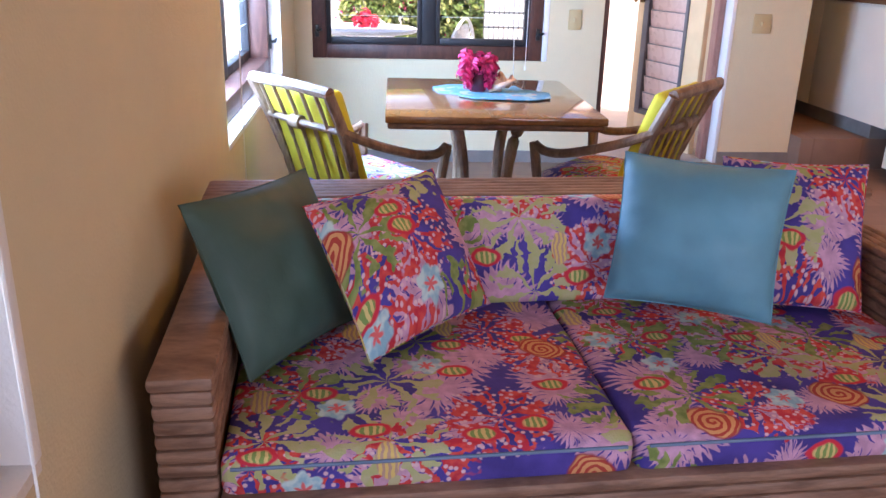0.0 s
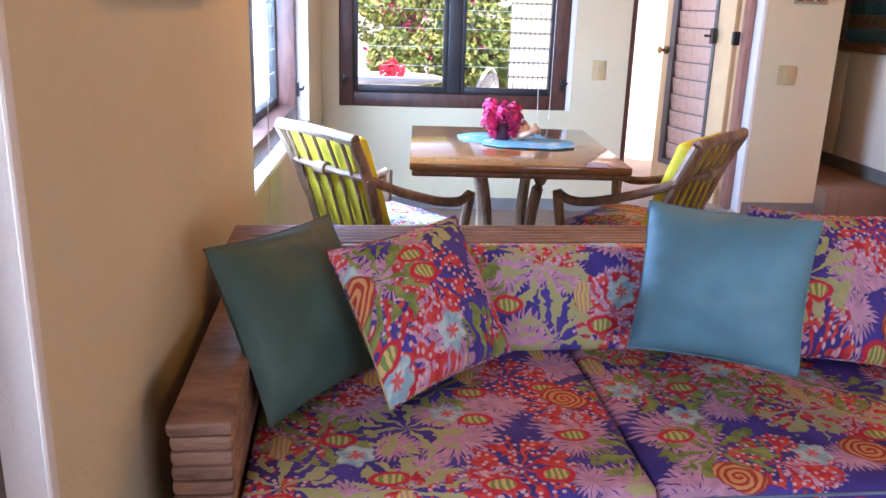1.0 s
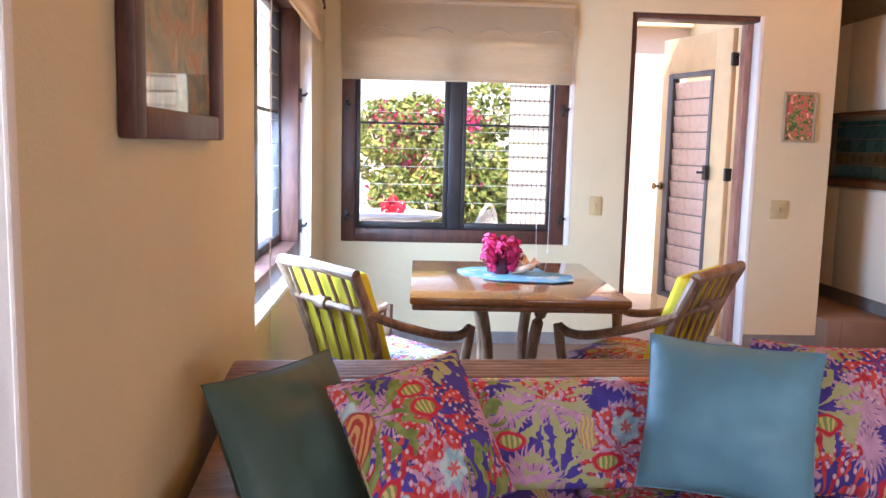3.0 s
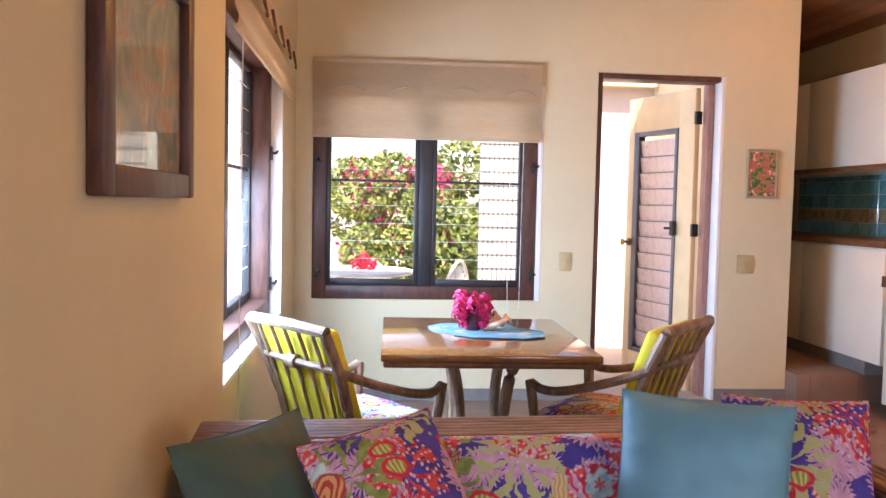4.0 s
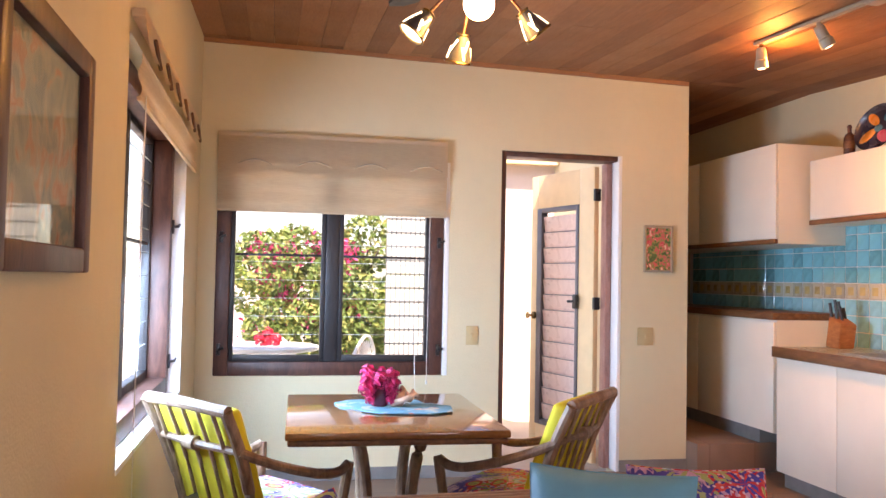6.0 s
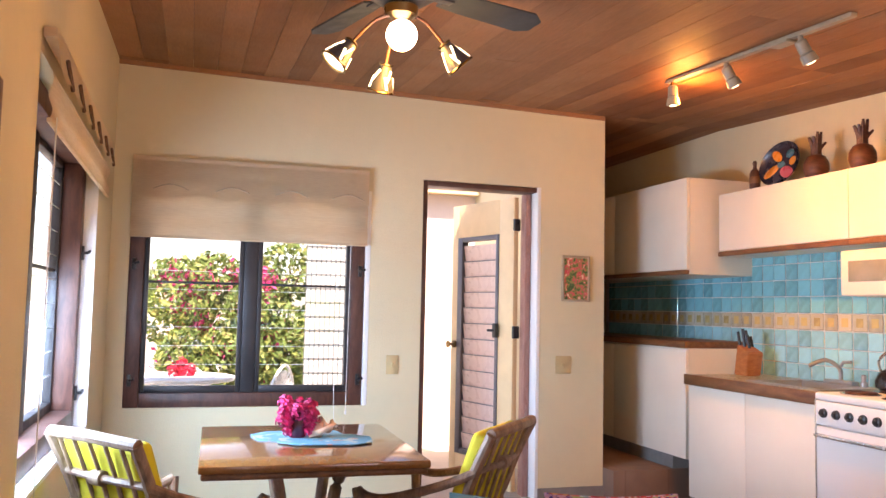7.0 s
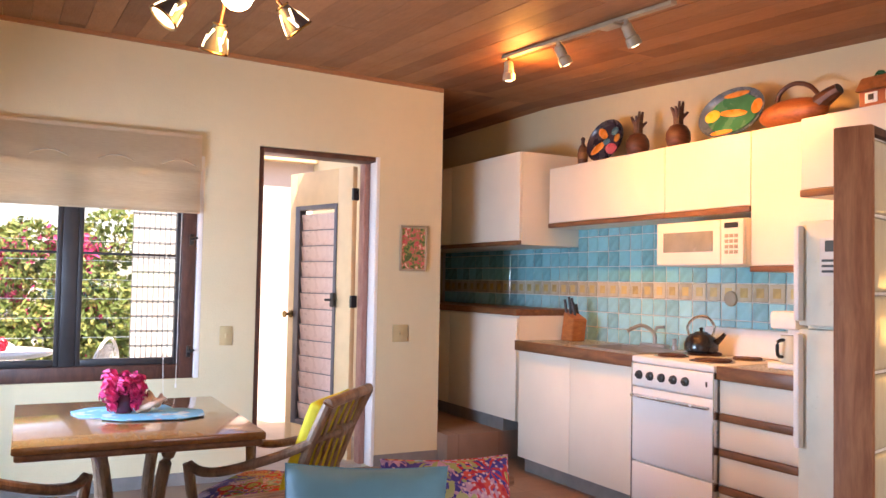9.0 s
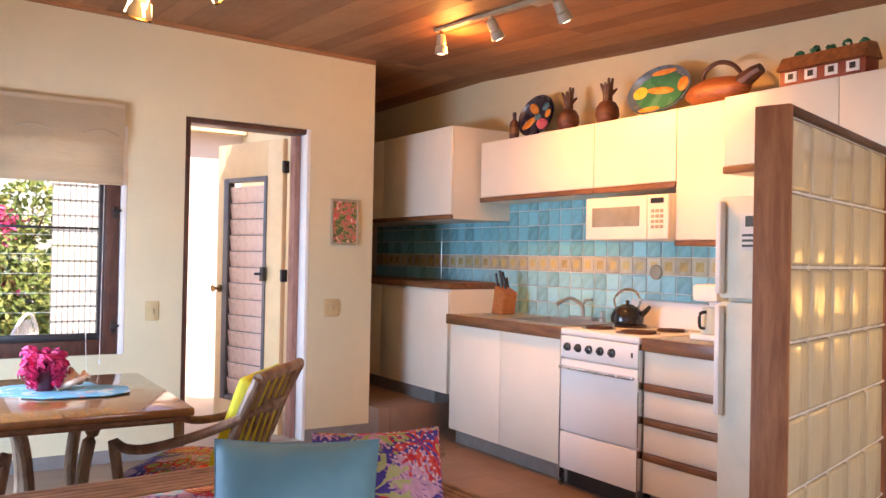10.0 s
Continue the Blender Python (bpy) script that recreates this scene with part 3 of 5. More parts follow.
# ---- windows ----
def window(name, label, width, z0, z1, m, deep=0.09, so=0.0, latches=True):
    """A dark wooden casement window with two louvred glass leaves; local x along the wall, y outward."""
    ob = thing(name, label, "window", m, kind="structure")
    h = z1 - z0
    fw = 0.085
    fr = boxes(((0, 0, 0), (fw, deep, h)), ((width - fw, 0, 0), (width, deep, h)), ((fw, 0, 0), (width - fw, deep, fw)), ((fw, 0, h - fw), (width - fw, deep, h)), bevel=0.006)
    frame_ = part("window_frame", fr, M["darkwood"], ob, "dark reddish brown wooden frame")
    cx = width / 2
    part("mullion", one((cx - 0.042, so + 0.012, fw), (cx + 0.042, so + 0.075, h - fw), 0.005), M["sash"], ob)
    for a, b in ((fw, cx - 0.042), (cx + 0.042, width - fw)):
        s = 0.028
        sash = boxes(((a, so + 0.02, fw), (a + s, so + 0.06, h - fw)), ((b - s, so + 0.02, fw), (b, so + 0.06, h - fw)), ((a + s, so + 0.02, fw), (b - s, so + 0.06, fw + s + 0.012)), ((a + s, so + 0.02, h - fw - s), (b - s, so + 0.06, h - fw)), bevel=0.004)
        sa = part("sash", sash, M["sash"], ob, "dark bronze sash")
        part("crossbar", one((a + s, so + 0.03, 0.735), (b - s, so + 0.05, 0.75), 0.003), M["sash"], sa)
        k = 0
        z = fw + s + 0.02
        while z < h - fw - s - 0.06:
            bm = one((-(b - a) / 2 + s, -0.002, 0), ((b - a) / 2 - s, 0.002, 0.118))
            box(bm, (-(b - a) / 2 + s, -0.0024, 0.1185), ((b - a) / 2 - s, 0.0024, 0.1208))
            pane = part("pane", bm, M["glass"], sa, "clear glass louvre", pose((a + b) / 2, so + 0.045, z, 7))
            pane.data.materials.append(M["paneedge"])
            for q in pane.data.polygons:
                q.material_index = 1 if q.center.z > 0.1183 else 0
            pane.visible_shadow = False
            z += 0.112
    for a in (0.03, width - 0.03) if latches else ():
        for zz in (0.16, h * 0.62):
            la = bmesh.new()
            box(la, (a - 0.012, -0.012, zz - 0.035), (a + 0.012, 0.0, zz + 0.035), 0.003)
            tube(la, [(a, -0.012, zz), (a + 0.004, -0.03, zz + 0.002), (a + 0.03, -0.034, zz + 0.012)], 0.007)
            part("latch", la, M["black"], frame_)
    return ob


window_1 = window("window_1", "dark wooden casement window with glass louvres", NX1 - NX0 - 0.028, NZ0, NZ1, pose(NX0, 0.018, NZ0))
window_2 = window("window_2", "dark wooden louvred window in the side wall", W1[1] - W1[0] - 0.02, W1[2] + 0.02, W1[3], pose(-0.055, W1[0] + 0.0, W1[2] + 0.02, 0, 0, 90), 0.13, 0.07)
window_3 = window("window_3", "dark wooden louvred window beside the sofa", W2[1] - W2[0] - 0.02, W2[2] + 0.02, W2[3], pose(-0.055, W2[0], W2[2] + 0.02, 0, 0, 90), 0.13, 0.07, False)
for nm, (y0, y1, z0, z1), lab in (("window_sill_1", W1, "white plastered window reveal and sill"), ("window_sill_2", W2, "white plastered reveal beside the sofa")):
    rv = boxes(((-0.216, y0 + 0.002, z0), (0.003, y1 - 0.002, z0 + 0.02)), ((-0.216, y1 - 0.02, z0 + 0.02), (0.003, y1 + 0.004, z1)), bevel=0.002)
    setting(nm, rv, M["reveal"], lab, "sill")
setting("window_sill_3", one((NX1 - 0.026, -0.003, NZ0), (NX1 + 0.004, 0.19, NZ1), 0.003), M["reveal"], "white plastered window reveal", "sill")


def roman_shade(width, z0, z1, m, label, swags, stitch_shadow_mat, slanted=False):
    """A raised roman blind: flat head, scalloped valance, stacked folds, two pull cords."""
    ob = thing("roman_shade", label, "blind", m)
    h = z1 - z0
    head = one((0, -0.045, h - 0.03), (width, -0.004, h), 0.004)
    part("headrail", head, M["shade"], ob)
    nx, nz = 60, 14
    for nm, a, b, y, wob in (("valance", h * 0.485, h - 0.028, -0.05, 0.004), ("lower_fold", 0.012, h * 0.54, -0.034, 0.003)):
        bm = bmesh.new()
        g = []
        for i in range(nx + 1):
            row = []
            u = i / nx
            sc = 0.022 * abs(math.sin(math.pi * swags * (u + 0.12))) if nm == "valance" else 0
            for j in range(nz + 1):
                t = j / nz
                zz = a + sc * (1 - t) + (b - a - sc * (1 - t)) * t
                fold = 0.007 * math.sin(t * 9.4) if nm == "lower_fold" else 0.012 * (1 - t) ** 2
                row.append(bm.verts.new((0.002 + (width - 0.004) * u, y - fold + wob * noise.noise(Vector((u * 5, t * 3, 1))), zz)))
            g.append(row)
        for i in range(nx):
            for j in range(nz):
                bm.faces.new((g[i][j], g[i + 1][j], g[i + 1][j + 1], g[i][j + 1]))
        r = bmesh.ops.solidify(bm, geom=bm.faces[:], thickness=0.004)
        part(nm, bm, M["shade"], ob)
    part("bottom_bar", one((0, -0.042, 0), (width, -0.026, 0.014), 0.003), M["shade"], ob)
    # slanted strokes are stitching; level arcs are soft fold shadows drawn as bars
    for i in range(swags):
        c = width * (i + 0.62) / swags
        pts = [(c + 0.10 * (s / 6 - 1) * 1.0, -0.058, h * 0.62 + 0.03 * math.cos((s / 6 - 1) * math.pi / 2) - 0.012) for s in range(13)]
        if slanted:
            pts = curve([(c - 0.075, -0.06, h * 0.76), (c - 0.03, -0.062, h * 0.66), (c + 0.05, -0.062, h * 0.54)], 4)
        part("scallop", bar(pts, 0.007 if slanted else 0.0035, 5), stitch_shadow_mat, ob, "brown stitching, on the wide blind drawn soft shadow")
    return ob


# colour of the soft shadow arcs drawn on the wide blind
M["arcshadow"] = plain("faint_arc_shadow", (0.52, 0.41, 0.28), 0.9)
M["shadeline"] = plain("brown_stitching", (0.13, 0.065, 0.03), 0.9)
roman_shade(1.415, 1.64, 2.125, pose(0.105, 0.0, 1.64), "cream linen roman blind, half raised over the window", 4, M["arcshadow"])
roman_shade(1.83, 1.785, 2.075, pose(0.0, -2.50, 1.785, 0, 0, 90), "cream linen roman blind over the side window", 6, M["shadeline"], True)
for nm, pts, lab in (
    ("blind_cord", [(1.33, -0.06, 1.65), (1.33, -0.035, 0.9), (1.335, -0.06, 0.55)], "thin white blind cord with a tassel"),
    ("blind_cord", [(1.41, -0.06, 1.65), (1.41, -0.04, 0.95), (1.405, -0.06, 0.62)], "thin white blind cord with a tassel"),
    ("blind_cord", [(0.055, -2.50, 1.80), (0.05, -2.50, 1.0), (0.05, -2.505, 0.45)], "long white cord of the side blind"),
    ("blind_cord", [(0.05, -4.28, 1.8), (0.05, -4.28, 0.8), (0.05, -4.28, 0.30)], "long white cord hanging beside the sofa"),
):
    c = thing(nm, lab, "cord", group="blind cords")
    part("cord", bar(curve(pts, 6), 0.0022, 5), M["cord"], c)
    part("tassel", moved(lathe([(0.002, 0.0), (0.007, 0.004), (0.005, 0.025), (0.002, 0.03)], 8), Matrix.Translation(Vector(pts[-1]) - Vector((0, 0, 0.028)))), M["cord"], c)

# ---- doorway and open door ----
door_frame = thing("door_frame", "dark brown door frame, right jamb coloured pinkish as if lit", "door frame", kind="structure")
part("head_jamb", one((DX0 + 0.035, 0.012, DZ - 0.035), (DX1 - 0.022, 0.17, DZ - 0.002), 0.004), M["darkwood"], door_frame)
part("left_jamb", one((DX0 + 0.002, 0.012, 0), (DX0 + 0.035, 0.15, DZ - 0.002), 0.004), M["darkwood"], door_frame)
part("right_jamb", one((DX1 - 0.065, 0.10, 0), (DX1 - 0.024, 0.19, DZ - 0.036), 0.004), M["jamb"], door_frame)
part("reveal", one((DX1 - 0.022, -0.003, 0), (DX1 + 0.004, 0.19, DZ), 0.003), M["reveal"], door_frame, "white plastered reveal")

LW, LH = 0.77, 2.04
door_1 = thing("door_1", "cream louvred door standing open outward", "door", pose(DX1 - 0.095, 0.20, 0.012, 0, 0, -74), kind="structure")
# leaf in local coordinates: hinge at x = 0, free edge at x = -LW
st, sf = 0.17, 0.085
leaf = boxes(((-LW, -0.02, 0), (-LW + sf, 0.02, LH)), ((-st, -0.02, 0), (0, 0.02, LH)), ((-LW + sf, -0.02, 0), (-st, 0.02, 0.17)), ((-LW + sf, -0.02, LH - 0.25), (-st, 0.02, LH)), bevel=0.003)
leaf_ = part("leaf", leaf, M["doorpaint"], door_1)
x0, x1, z0, z1 = -LW + sf, -st, 0.17, LH - 0.25
lf = boxes(((x0, -0.028, z0), (x0 + 0.06, 0.028, z1)), ((x1 - 0.03, -0.028, z0), (x1, 0.028, z1)), ((x0 + 0.06, -0.028, z0), (x1 - 0.03, 0.028, z0 + 0.035)), ((x0 + 0.06, -0.028, z1 - 0.035), (x1 - 0.03, 0.028, z1)), bevel=0.003)
louvre_frame = part("louvre_frame", lf, M["greyframe"], door_1, "dark grey metal louvre frame")
z = z0 + 0.04
# dark strip at each louvre, drawn for the shadow line between slats
edge = mesh("louvre_clip", one((x0 + 0.06, -0.004, 0), (x1 - 0.03, 0.004, 0.006), 0.001), M["greyframe"])
sl = mesh("louvre", one((x0 + 0.06, -0.003, 0), (x1 - 0.03, 0.003, 0.125), 0.001), M["louver"])
while z < z1 - 0.1:
    ob = new("louvre", sl)
    ob.parent = louvre_frame
    ob.matrix_basis = pose(0, 0.008, z, 8)
    ob = new("louvre_clip", edge)
    ob.parent = louvre_frame
    ob.matrix_basis = pose(0, -0.013, z)
    z += 0.116
for zz in (0.25, 1.05, 1.8):
    part("hinge", one((-0.006, -0.025, zz), (0.018, 0.025, zz + 0.085), 0.004), M["black"], leaf_)
kn = moved(lathe([(0.026, 0), (0.026, 0.006), (0.01, 0.012), (0.01, 0.04), (0.026, 0.05), (0.028, 0.065), (0.015, 0.075)], 16, "y"), Matrix.Translation((-LW + 0.06, -0.09, 0.98)))
part("knob", kn, M["brass"], leaf_, "small metal door knob")
lk = bmesh.new()
box(lk, (x1 - 0.02, -0.06, 1.05), (x1 + 0.02, -0.028, 1.15), 0.006)
tube(lk, [(x1, -0.06, 1.1), (x1 - 0.05, -0.075, 1.1)], 0.009)
part("louvre_crank", lk, M["black"], louvre_frame, "black louvre crank")

# ---- light switches and pictures ----
for cx, w in ((1.708, 0.08), (2.903, 0.115)):
    s = thing("light_switch", "ivory plastic light switch plate on the wall", "light switch", pose(cx, 0, 0.895), "wall switches")
    part("plate", one((-w / 2, -0.009, -0.06), (w / 2, -0.001, 0.06), 0.004), M["ivory"], s)
    part("toggle", one((-0.008, -0.02, -0.012), (0.008, -0.009, 0.012), 0.003), M["ivory"], s)


def picture(name, label, w, h, depth, border, m, frame_mat, art_mat, glass=False, mat_border=0.0):
    ob = thing(name, label, "picture", m)
    b = border
    fr = boxes(((-w / 2, -depth, -h / 2), (-w / 2 + b, -0.002, h / 2)), ((w / 2 - b, -depth, -h / 2), (w / 2, -0.002, h / 2)), ((-w / 2 + b, -depth, -h / 2), (w / 2 - b, -0.002, -h / 2 + b)), ((-w / 2 + b, -depth, h / 2 - b), (w / 2 - b, -0.002, h / 2)), bevel=min(0.006, b / 4))
    part("picture_frame", fr, frame_mat, ob)
    part("print", one((-w / 2 + b, -0.012, -h / 2 + b), (w / 2 - b, -0.006, h / 2 - b)), art_mat, ob)
    if glass:
        g = part("glass", one((-w / 2 + b, -depth * 0.6, -h / 2 + b), (w / 2 - b, -depth * 0.6 + 0.003, h / 2 - b)), M["picglass"], ob)
        g.visible_shadow = False
    return ob


picture("framed_picture", "flower print behind glass in dark wooden frame", 0.67, 0.50, 0.035, 0.055, pose(0, -3.455, 1.50, 0, 0, 90), M["darkwood"], M["art_big"], True)
picture("small_picture", "small bright flower picture in pale frame", 0.21, 0.315, 0.022, 0.016, pose(2.988, 0, 1.483), M["track"], M["art_small"])

# ---- sofa ----
SX0, SX1, SYF, SYB = 0.085, 1.87, -3.94, -3.03
sofa = thing("sofa", "low rattan sofa with reef-print seat and back cushions", "sofa", pose(0.1, -3.94, 0, 0, 0, 3.2) @ pose(-0.1, 3.94, 0))


def reeded(name, a, b, label="", pitch=0.028):
    """A panel with a core and stacked rounded reeds, each a part of its own."""
    (x0, y0, z0), (x1, y1, z1) = a, b
    core = part(name, one((x0 + 0.008, y0 + 0.008, z0), (x1 - 0.008, y1 - 0.008, z1 - 0.006)), M["reed"], sofa, label)
    nz = max(1, round((z1 - z0) / pitch))
    r = (z1 - z0) / nz / 2
    for i in range(nz):
        z = z0 + r * (2 * i + 1)
        part("reed", one((x0, y0, z - r * 0.96), (x1, y1, z + r * 0.96), r * 0.6, 2), M["reed"], core)
    return core


AW = 0.105
reeded("arm", (SX0, SYF + 0.03, 0.0), (SX0 + AW, SYB, 0.545), "arm of stacked brown reeds")
part("arm_cap", one((SX0 - 0.004, SYF + 0.026, 0.5455), (SX0 + AW + 0.002, SYB, 0.572), 0.008), M["reed"], sofa, "smooth brown arm cap")
arm_ = reeded("arm", (SX1 - AW, SYF + 0.03, 0.0), (SX1, SYB, 0.56), "arm of stacked brown reeds")
for i in range(4):
    part("reed", one((SX1 - AW + 0.0262 * i, SYF + 0.03, 0.5605), (SX1 - AW + 0.0262 * (i + 1) - 0.0008, SYB, 0.58), 0.006), M["reed"], arm_)
reeded("front_rail", (SX0 + AW + 0.002, SYF - 0.01, 0.0), (SX1 - AW - 0.002, SYF + 0.05, 0.345))
bk = reeded("back_rail", (SX0 + AW + 0.002, SYB - 0.15, 0.0), (SX1 - AW - 0.002, SYB, 0.65), "back of brown reeds with a ribbed top")
for i in range(6):
    part("reed", one((SX0 + 0.0, SYB - 0.165 + 0.0285 * i, 0.652), (SX1, SYB - 0.165 + 0.0285 * i + 0.0278, 0.68), 0.009), M["reed"], bk)
part("seat_base", one((SX0 + AW + 0.01, SYF + 0.055, 0.10), (SX1 - AW - 0.01, SYB - 0.16, 0.322)), M["reed"], sofa)
for i, (c0, c1) in enumerate(((SX0 + AW + 0.002, 0.953), (0.957, SX1 - AW - 0.002))):
    cx, sw = (c0 + c1) / 2, c1 - c0
    sc = part("seat_cushion", slab_cushion(sw, 0.74, 0.095, 0.028, 0.010, i * 7), M["floral"], sofa, "violet reef-print seat cushion", pose(cx, SYF + 0.385, 0.324))
    pt = [(-sw / 2 + 0.02, -0.371, 0.074), (sw / 2 - 0.02, -0.371, 0.074)]
    part("piping", bar(pt, 0.0035, 6), M["piping"], sc, "blue-green piping")
bw_ = SX1 - SX0 - 2 * AW - 0.01
bc = slab_cushion(bw_, 0.27, 0.11, 0.035, 0.010, 3)
part("back_cushion", bc, M["floral"], sofa, "violet reef-print back cushion", pose((SX0 + SX1) / 2, SYB - 0.157, 0.538, 81) @ pose(0, 0, 0.11, 0, 180, 0))


def throw_pillow(name, label, corners, thick, material, seed, grow=1.01):
    m, w, h = quad_pose(*corners)
    ob = thing(name, label, "pillow", m, "sofa pillows", cushion(w * grow, h * grow, thick, 0.5, 30, 0.004, seed), material)
    ring = []
    for i in range(81):
        a = i / 20
        k, f = int(a) % 4, a - int(a)
        u, v = [(2 * f - 1, -1), (1, 2 * f - 1), (1 - 2 * f, 1), (-1, 1 - 2 * f)][k]
        p = 1 - 0.055 * ((1 - u * u) * abs(v) ** 3 + (1 - v * v) * abs(u) ** 3)
        ring.append((u * w * grow / 2 * p, 0, v * h * grow / 2 * p))
    part("piping", bar(ring, 0.0022, 6), material, ob)
    return ob


throw_pillow("throw_pillow", "dark green satin pillow leaning on the sofa arm", ((0.208, -3.714, 0.446), (0.407, -3.385, 0.446), (0.096, -3.572, 0.780), (0.328, -3.239, 0.763)), 0.13, M["green"], 1)
throw_pillow("throw_pillow", "violet reef-print pillow leaning on the sofa back", ((0.453, -3.654, 0.467), (0.744, -3.357, 0.467), (0.319, -3.499, 0.744), (0.594, -3.269, 0.774)), 0.13, M["floral"], 5)
throw_pillow("throw_pillow", "turquoise blue satin pillow leaning on the sofa back", ((1.021, -3.357, 0.479), (1.365, -3.520, 0.479), (1.061, -3.290, 0.824), (1.413, -3.418, 0.807)), 0.19, M["blue"], 9)
throw_pillow("throw_pillow", "reef-print pillow beside the sofa arm", ((1.322, -3.331, 0.442), (1.672, -3.375, 0.442), (1.332, -3.210, 0.797), (1.701, -3.239, 0.775)), 0.12, M["floral"], 13)

# ---- dining table and chairs ----
TX0, TX1, TY0, TY1, TZ = -0.41, 0.41, -0.488, 0.488, 0.70
table = thing("dining_table", "varnished brown wooden dining table with rattan legs", "table", pose(0.93, -1.725, 0, 0, 0, -1.5))
part("tabletop", one((TX0, TY0, TZ - 0.028), (TX1, TY1, TZ), 0.006), M["tabletop"], table, "glossy brown tabletop")
part("edge_moulding", one((TX0 + 0.008, TY0 + 0.008, TZ - 0.052), (TX1 - 0.008, TY1 - 0.008, TZ - 0.0285), 0.009), M["trim"], table)
tcx, tcy = (TX0 + TX1) / 2, (TY0 + TY1) / 2
for sx in (-1, 1):
    for sy in (-1, 1):
        pts = curve([(tcx + sx * 0.15, tcy + sy * 0.20, TZ - 0.055), (tcx + sx * 0.11, tcy + sy * 0.17, 0.55), (tcx + sx * 0.09, tcy + sy * 0.15, 0.3), (tcx + sx * 0.16, tcy + sy * 0.22, 0.0)], 6)
        part("leg", bar(pts, 0.024, 10), M["rattan"], table)
part("leg_plate", one((tcx - 0.22, tcy - 0.27, TZ - 0.07), (tcx + 0.22, tcy + 0.27, TZ - 0.053), 0.004), M["trim"], table)

chair = thing("armchair", "rattan armchair with yellow back cushion and printed seat", "chair", pose(0.445, -1.94, 0, 0, 0, -52.3), "chairs at the dining table")
# local: faces +y, origin on the floor under the seat
for sx in (-1, 1):
    stile = curve([(sx * 0.20, -0.23, 0.0), (sx * 0.205, -0.20, 0.33), (sx * 0.235, -0.27, 0.60), (sx * 0.25, -0.36, 0.80)], 6)
    part("back_post", bar(stile, 0.021, 10), M["rattan"], chair)
    arm = curve([(sx * 0.245, -0.30, 0.66), (sx * 0.265, -0.16, 0.60), (sx * 0.285, 0.02, 0.545), (sx * 0.275, 0.12, 0.535), (sx * 0.265, 0.175, 0.555)], 6)
    part("armrest", bar(arm, 0.018, 10), M["rattan"], chair)
    leg = curve([(sx * 0.265, 0.18, 0.56), (sx * 0.25, 0.165, 0.42), (sx * 0.235, 0.15, 0.30), (sx * 0.24, 0.18, 0.0)], 6)
    part("front_leg", bar(leg, 0.02, 10), M["rattan"], chair)
    part("side_rail", bar([(sx * 0.205, -0.20, 0.335), (sx * 0.236, 0.15, 0.335)], 0.017), M["rattan"], chair)
part("top_rail", bar(curve([(-0.245, -0.355, 0.80), (0, -0.385, 0.812), (0.255, -0.355, 0.80)], 8), 0.021, 10), M["rattan"], chair)
part("middle_rail", bar(curve([(-0.245, -0.295, 0.66), (0, -0.325, 0.665), (0.245, -0.295, 0.66)], 8), 0.014, 8), M["rattan"], chair)
part("front_rail", bar([(-0.236, 0.15, 0.335), (0.236, 0.15, 0.335)], 0.017), M["rattan"], chair)
part("rear_rail", bar([(-0.205, -0.20, 0.335), (0.205, -0.20, 0.335)], 0.017), M["rattan"], chair)
for i in range(5):
    xx = -0.175 + 0.0875 * i
    part("slat", bar(curve([(xx * 0.95, -0.205, 0.32), (xx, -0.29, 0.60), (xx * 1.03, -0.37, 0.80)], 5), 0.0075, 6), M["rattan"], chair)
part("binding", lathe([(0.026, -0.03), (0.027, 0.0), (0.026, 0.03)], 12, "x"), M["rattan"], chair, m=pose(0, -0.322, 0.664))
part("seat_cushion", slab_cushion(0.44, 0.40, 0.085, 0.03, 0.012, 4), M["floral_chair"], chair, "pale violet reef-print seat cushion", pose(0, -0.02, 0.352))
bc = slab_cushion(0.43, 0.44, 0.075, 0.025, 0.012, 2)
part("back_cushion", bc, M["yellow"], chair, "bright yellow back cushion", pose(0, -0.272, 0.575, 109) @ pose(0, 0, 0, 0, 180, 0) @ pose(0, 0, 0))
copy_thing(chair, pose(1.41, -1.90, 0, 0, 0, 49.8))

# on the table
for nm, cx, cy, rz, z in (("placemat", 0.925, -1.57, 8, TZ + 0.001), ("placemat", 1.015, -1.73, -8, TZ + 0.0055)):
    bm = bmesh.new()
    oct_ = [(-0.19, -0.07), (-0.11, -0.135), (0.11, -0.135), (0.19, -0.07), (0.19, 0.07), (0.11, 0.135), (-0.11, 0.135), (-0.19, 0.07)]
    f = bm.faces.new([bm.verts.new((a, b, 0)) for a, b in oct_])
    r = bmesh.ops.extrude_face_region(bm, geom=[f])
    bmesh.ops.translate(bm, vec=(0, 0, 0.004), verts=[g for g in r["geom"] if isinstance(g, bmesh.types.BMVert)])
    bmesh.ops.recalc_face_normals(bm, faces=bm.faces[:])
    thing(nm, "eight-sided blue printed placemat on the table", "placemat", pose(cx, cy, z, 0, 0, rz), "placemats", bm, M["mat"])

vase = thing("flower_vase", "plum vase with magenta bougainvillea on the table", "vase", pose(0.908, -1.66, TZ + 0.010))
part("vase", lathe([(0.032, 0), (0.038, 0.01), (0.042, 0.06), (0.040, 0.10), (0.036, 0.105), (0.032, 0.09)], 20), M["vase"], vase, "dark plum glazed vase")
rng = random.Random(11)


